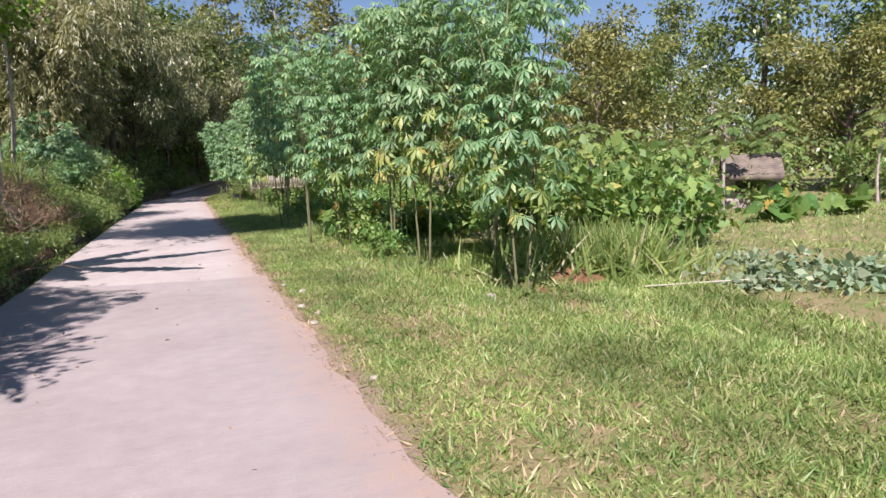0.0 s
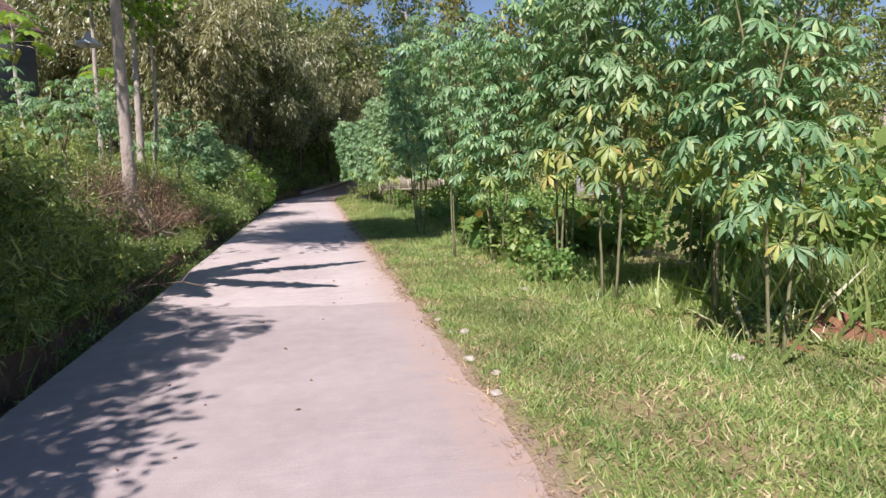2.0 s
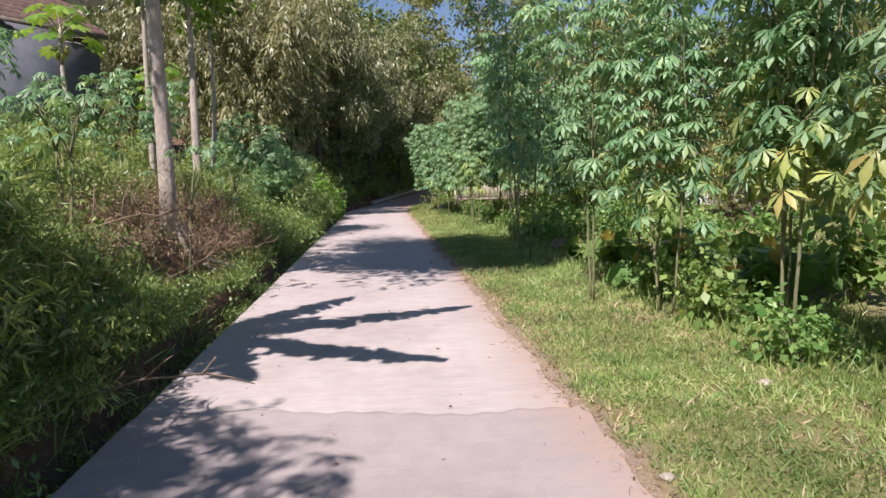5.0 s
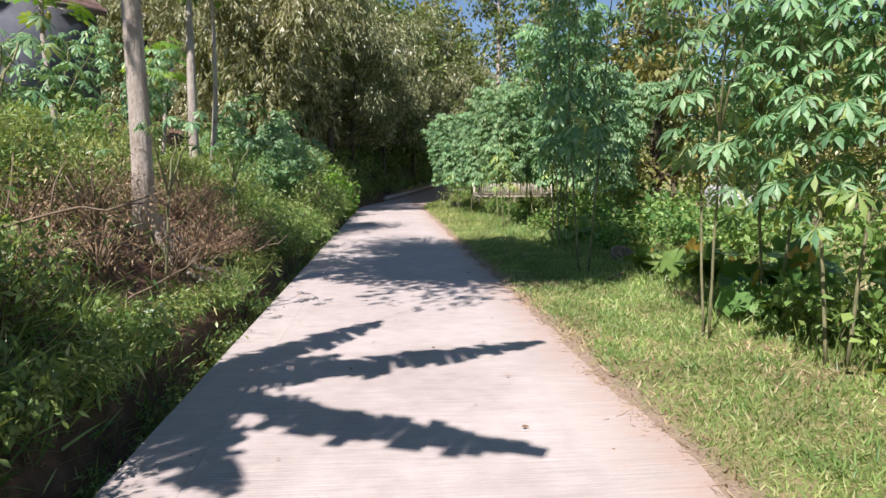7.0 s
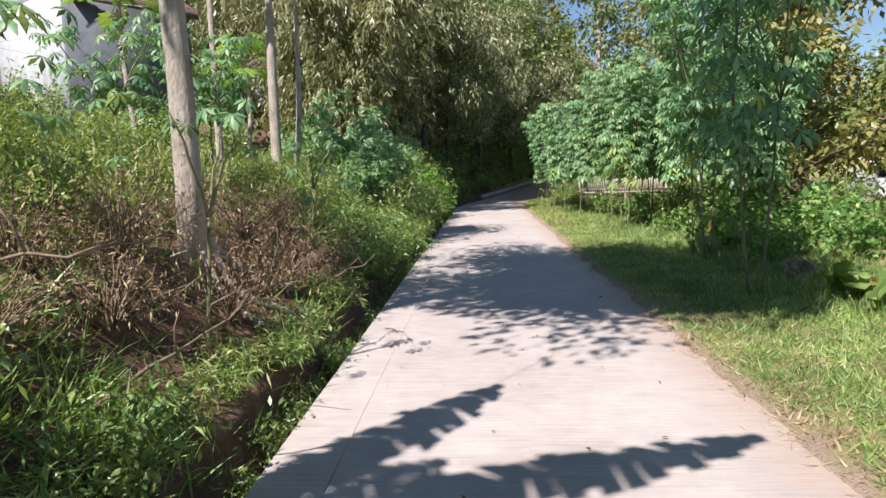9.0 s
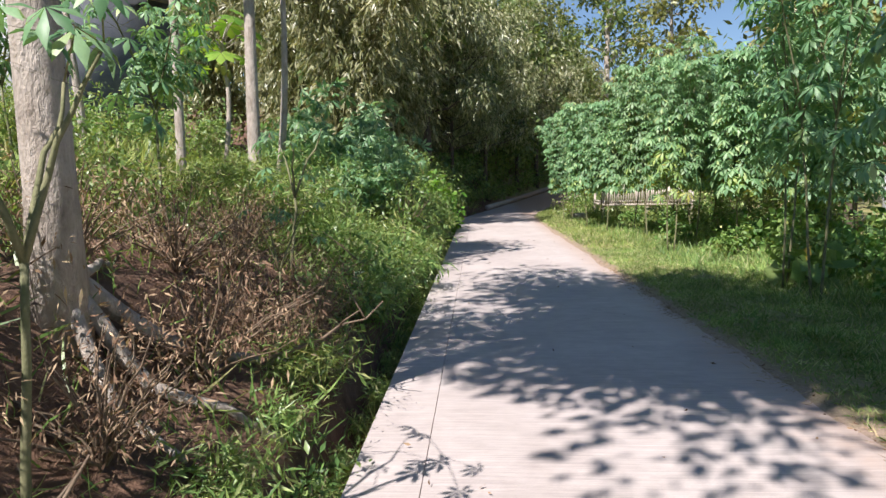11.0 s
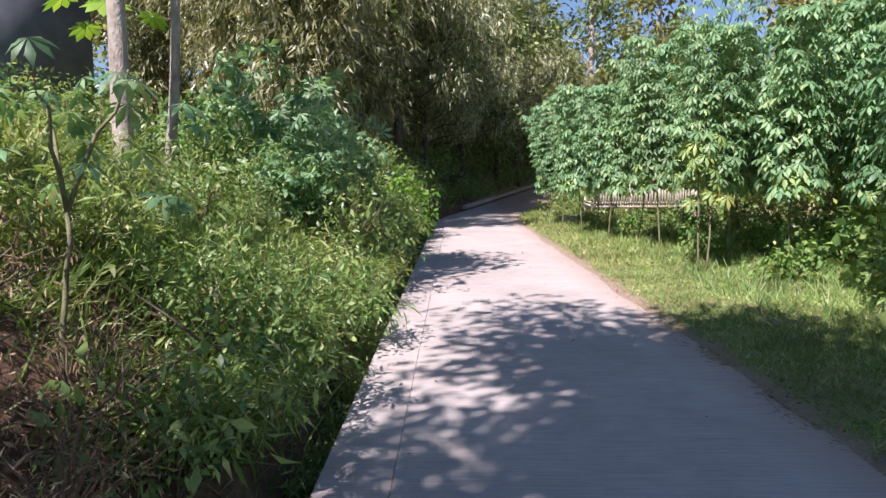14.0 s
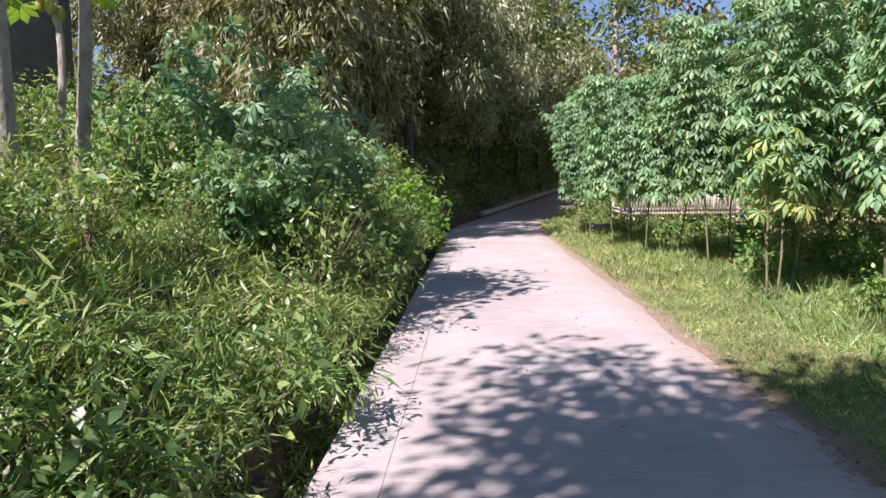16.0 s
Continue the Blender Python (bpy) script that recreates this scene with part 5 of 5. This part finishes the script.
scatter("bank_grass", a, rng.uniform(0.09, 0.27, len(a)), GRASS_NARROW, M_WEED, 5, 0.75, "long tangled grass on the bank", "grass", 0.8)
a = bank(20000, 1, 46)
a = a[(a[:, 1] < 12.6) | (a[:, 1] > 18.0) | (a[:, 0] < -3.9) | (rng.random(len(a)) < 0.2)]
scatter("bank_grass", a, rng.uniform(0.12, 0.34, len(a)), GRASS_NARROW, M_WEED, 6, 0.75, "long tangled grass on the bank", "grass", 0.8)
a = bank(1600, 4, 40, -2.1, -1.93)
scatter("ditch_grass", a, rng.uniform(0.08, 0.3, len(a)), GRASS_NARROW, M_WEED, 17, 0.8, "grass hanging over the ditch at the lane edge", "grass", 0.8)
a = bank(30000, 6, 40, -20, -5)
scatter("hillside_grass", a, rng.uniform(0.25, 0.6, len(a)), GRASS_WIDE, M_LAWN, 7, 0.6, "tall sunlit grass on the hillside", "grass", 0.9)
# drifts of longer, brighter grass, each drift combed its own way
for name_seed, y0, y1, n_drifts in [(21, 8.0, 12.8, 110), (22, 17.9, 24.5, 190)]:
    drift = bank(n_drifts, y0, y1, -4.0, -2.15)
    a = np.repeat(drift, 80, axis=0) + rng.normal(0, 0.11, (n_drifts * 80, 2))
    a = a[a[:, 0] < bend(a[:, 1]) - 2.3]
    scatter("long_grass", a, rng.uniform(0.1, 0.28, len(a)), GRASS_NARROW, M_TUFT, name_seed, 1.1, "long bright grass lying in drifts on the bank", "grass", 0.6)
a = bank(6000, 10.5, 17.5, -3.6, -2.1)
scatter("leaf_litter", a, rng.uniform(0.015, 0.035, len(a)), SLIVER, M_DRY, 8, 1.8, "dry brown leaf litter on the bank", "litter", 0.25)
heap = np.column_stack([rng.normal(1.05, 0.06, 170), rng.uniform(1, 24, 170)])
a = np.repeat(heap, 60, axis=0) + rng.normal(0, 1, (170 * 60, 2)) * [0.07, 0.13]
scatter("dry_thatch", a, rng.uniform(0.03, 0.09, len(a)), GRASS_NARROW, M_STRAW, 19, 1.6, "dry cut grass in mats along the lane edge", "litter", 0.12, zf=lambda x, y: np.maximum(ground(x, y), np.where(x < ROAD_R, 0.016, -1)))
a = np.column_stack([0.93 + rng.exponential(0.2, 8000), rng.uniform(1, 26, 8000)])
scatter("leaf_litter", a, rng.uniform(0.02, 0.05, len(a)), SLIVER_LEAF, M_DRY, 9, 1.5, "dry bits and litter along the lane edge", "litter", 0.15)
a = np.column_stack([rng.uniform(-1.85, 1.0, 140), rng.uniform(2, 30, 140)])
scatter("fallen_leaves", a, rng.uniform(0.02, 0.05, len(a)), LEAF, M_DRY, 10, 1.5, "a few dry leaves fallen on the lane", "litter", 0.1, zf=lambda x, y: 0 * x + 0.026)


# ---------------- small things on the verge ----------------
def stone_mesh(seed, r):
    bm = bmesh.new()
    bmesh.ops.create_icosphere(bm, subdivisions=2, radius=r)
    for v in bm.verts:
        v.co *= 1 + 0.35 * noise.noise(v.co * (1.6 / r) + Vector((seed, 0, 0)))
        v.co.z *= 0.55
    me = bpy.data.meshes.new("stone")
    bm.to_mesh(me)
    bm.free()
    me.materials.append(M_STONE)
    return me


STONES = [stone_mesh(i, 0.06) for i in range(4)]
for i, (x, y, sc) in enumerate([(1.1, 7.0, 0.8), (1.2, 6.6, 0.6), (1.08, 6.2, 0.7), (1.25, 7.8, 0.9), (1.1, 8.3, 0.6), (3.0, 6.5, 1.0), (2.4, 9.6, 0.9), (4.4, 8.3, 1.2), (1.15, 4.4, 0.5), (5.2, 7.2, 1.4), (3.05, 11.6, 1.1)]):
    ob = new("stone", STONES[i % 4])
    ob.matrix_world = pose(x, y, gz(x, y) + 0.012, 0, 0, 47 * i) @ Matrix.Scale(sc, 4)
    tagged(ob, "small pale stone in the grass", "stone", "stones along the verge")
bm = bmesh.new()
bmesh.ops.create_grid(bm, x_segments=24, y_segments=24, size=0.5)
for v in bm.verts:
    r = v.co.length / 0.5
    v.co.z = 0.2 * max(0, 1 - r * r) * (0.8 + 0.5 * noise.noise(v.co * 5)) - 0.06 * r
me = bpy.data.meshes.new("soil_heap")
bm.to_mesh(me)
bm.free()
me.materials.append(M_REDSOIL)
ob = new("soil_heap", me)
ob.matrix_world = pose(4.35, 7.05, gz(4.35, 7.05), 0, 0, 20)
tagged(ob, "small heap of dug red soil", "soil heap")
WILT = shrub_meshes(98, 0.24, 0.75, 18, 9, LEAF_WIDE, 0.11, M_WILT, 0.13)
for x, y, rz, sc in [(6.3, 5.9, 0, 1.0), (7.1, 5.6, 70, 1.0), (4.15, 7.6, 20, 0.45), (8.0, 5.4, 160, 1.0), (7.6, 7.6, 160, 0.6)]:
    plant("cut_foliage", WILT, x, y, "heap of cut wilting grey-green foliage", "cut foliage", "cut foliage on the grass", rz, sc)
g = Geo()
g.tube([(4.75, 6.2, 0.03), (5.6, 5.95, 0.05), (6.4, 5.75, 0.05)], 0.009, 6)
tagged(part("cane", g, M_BAMBOO_OLD, smooth=True), "pale cut cane lying on the grass", "cane")

# a split husk lying at the edge of the grass
g = Geo()
a = np.linspace(0, 2 * np.pi, 17)[:-1]
prof = [(0.02, 0.0), (0.11, 0.015), (0.165, 0.07), (0.175, 0.14), (0.15, 0.145), (0.13, 0.08), (0.08, 0.045), (0.01, 0.04)]
v = np.array([(r * np.cos(t) * 1.15, r * np.sin(t) * (1 + 0.06 * np.sin(3 * t)), z + 0.012 * np.sin(4 * t + 9 * z)) for r, z in prof for t in a])
q = []
for i in range(len(prof) - 1):
    for k in range(16):
        p0, p1 = i * 16 + k, i * 16 + (k + 1) % 16
        q += [(p0, p1, p1 + 16), (p0, p1 + 16, p0 + 16)]
g.add(v, q)
hk = part("coconut_husk", g, M_TWIG, smooth=True)
hk.matrix_world = pose(3.28, 18.1, gz(3.28, 18.1) + 0.05, 42, 0, 8)
tagged(hk, "split grey-brown coconut husk lying in the grass", "husk")


def dead_branch(x, y, z, rz, length, seed):
    r = np.random.default_rng(seed)
    g = Geo()
    t = np.linspace(0, 1, 7)[:, None]
    main = t * [length, 0, length * 0.25] + r.normal(0, 0.03 * length, (7, 3)) * t
    g.tube(main, np.linspace(0.014, 0.005, 7), 6)
    for i in (2, 3, 4, 5):
        e = main[i] + r.normal(0, 0.16, 3) * length + [0.12 * length, 0, 0.14 * length]
        g.tube(np.array([main[i], (main[i] + e) / 2 + r.normal(0, 0.02, 3), e]), [0.008, 0.006, 0.003], 5)
    ob = part("dead_branch", g, M_TWIG, smooth=True)
    ob.matrix_world = pose(x, y, z, 0, 0, rz)
    tagged(ob, "thin bare dead branch caught in the weeds", "branch", "dead branches")


for i, (x, y, rz, ln) in enumerate([(2.35, 16.0, 35, 0.5), (-2.3, 9.6, -12, 1.1), (-2.7, 12.4, 70, 1.2), (-3.0, 13.4, 130, 1.3), (-2.6, 15.8, 40, 0.9), (-2.9, 17.2, 60, 1.2), (-2.5, 19.4, 100, 0.8), (-3.3, 11.6, 20, 1.2), (4.6, 12.0, 60, 0.6)]):
    dead_branch(x, y, gz(x, y) + 0.02, rz, ln, 200 + i)


# ---------------- a lamp hung on a cord from the tree ----------------
lamp = thing("hanging_lamp", (-2.58, 11.05, 3.0), "grey enamel lamp shade on a long cord under the tree", "lamp")
g = Geo()
a = np.linspace(0, 2 * np.pi, 21)[:-1]
prof = [(0.03, 0.16), (0.034, 0.1), (0.07, 0.075), (0.12, 0.04), (0.165, 0.0), (0.16, -0.004), (0.11, 0.034), (0.06, 0.066)]
v = np.array([(r * np.cos(w), r * np.sin(w), z) for r, z in prof for w in a])
q = []
for i in range(len(prof) - 1):
    for k in range(20):
        p0, p1 = i * 20 + k, i * 20 + (k + 1) % 20
        q += [(p0, p1, p1 + 20), (p0, p1 + 20, p0 + 20)]
g.add(v, q)
part("shade", g, M_ENAMEL, lamp, smooth=True)
g = Geo()
z = np.linspace(0.07, -0.03, 7)
g.tube(np.stack([0 * z, 0 * z, z], 1), [0.014, 0.016, 0.022, 0.028, 0.028, 0.02, 0.006], 10)
part("bulb", g, M_WHITE, lamp, smooth=True)
part("cord", bar((0, 0, 0.15), (0, 0, 3.6), 0.003), M_TIMBER, lamp)
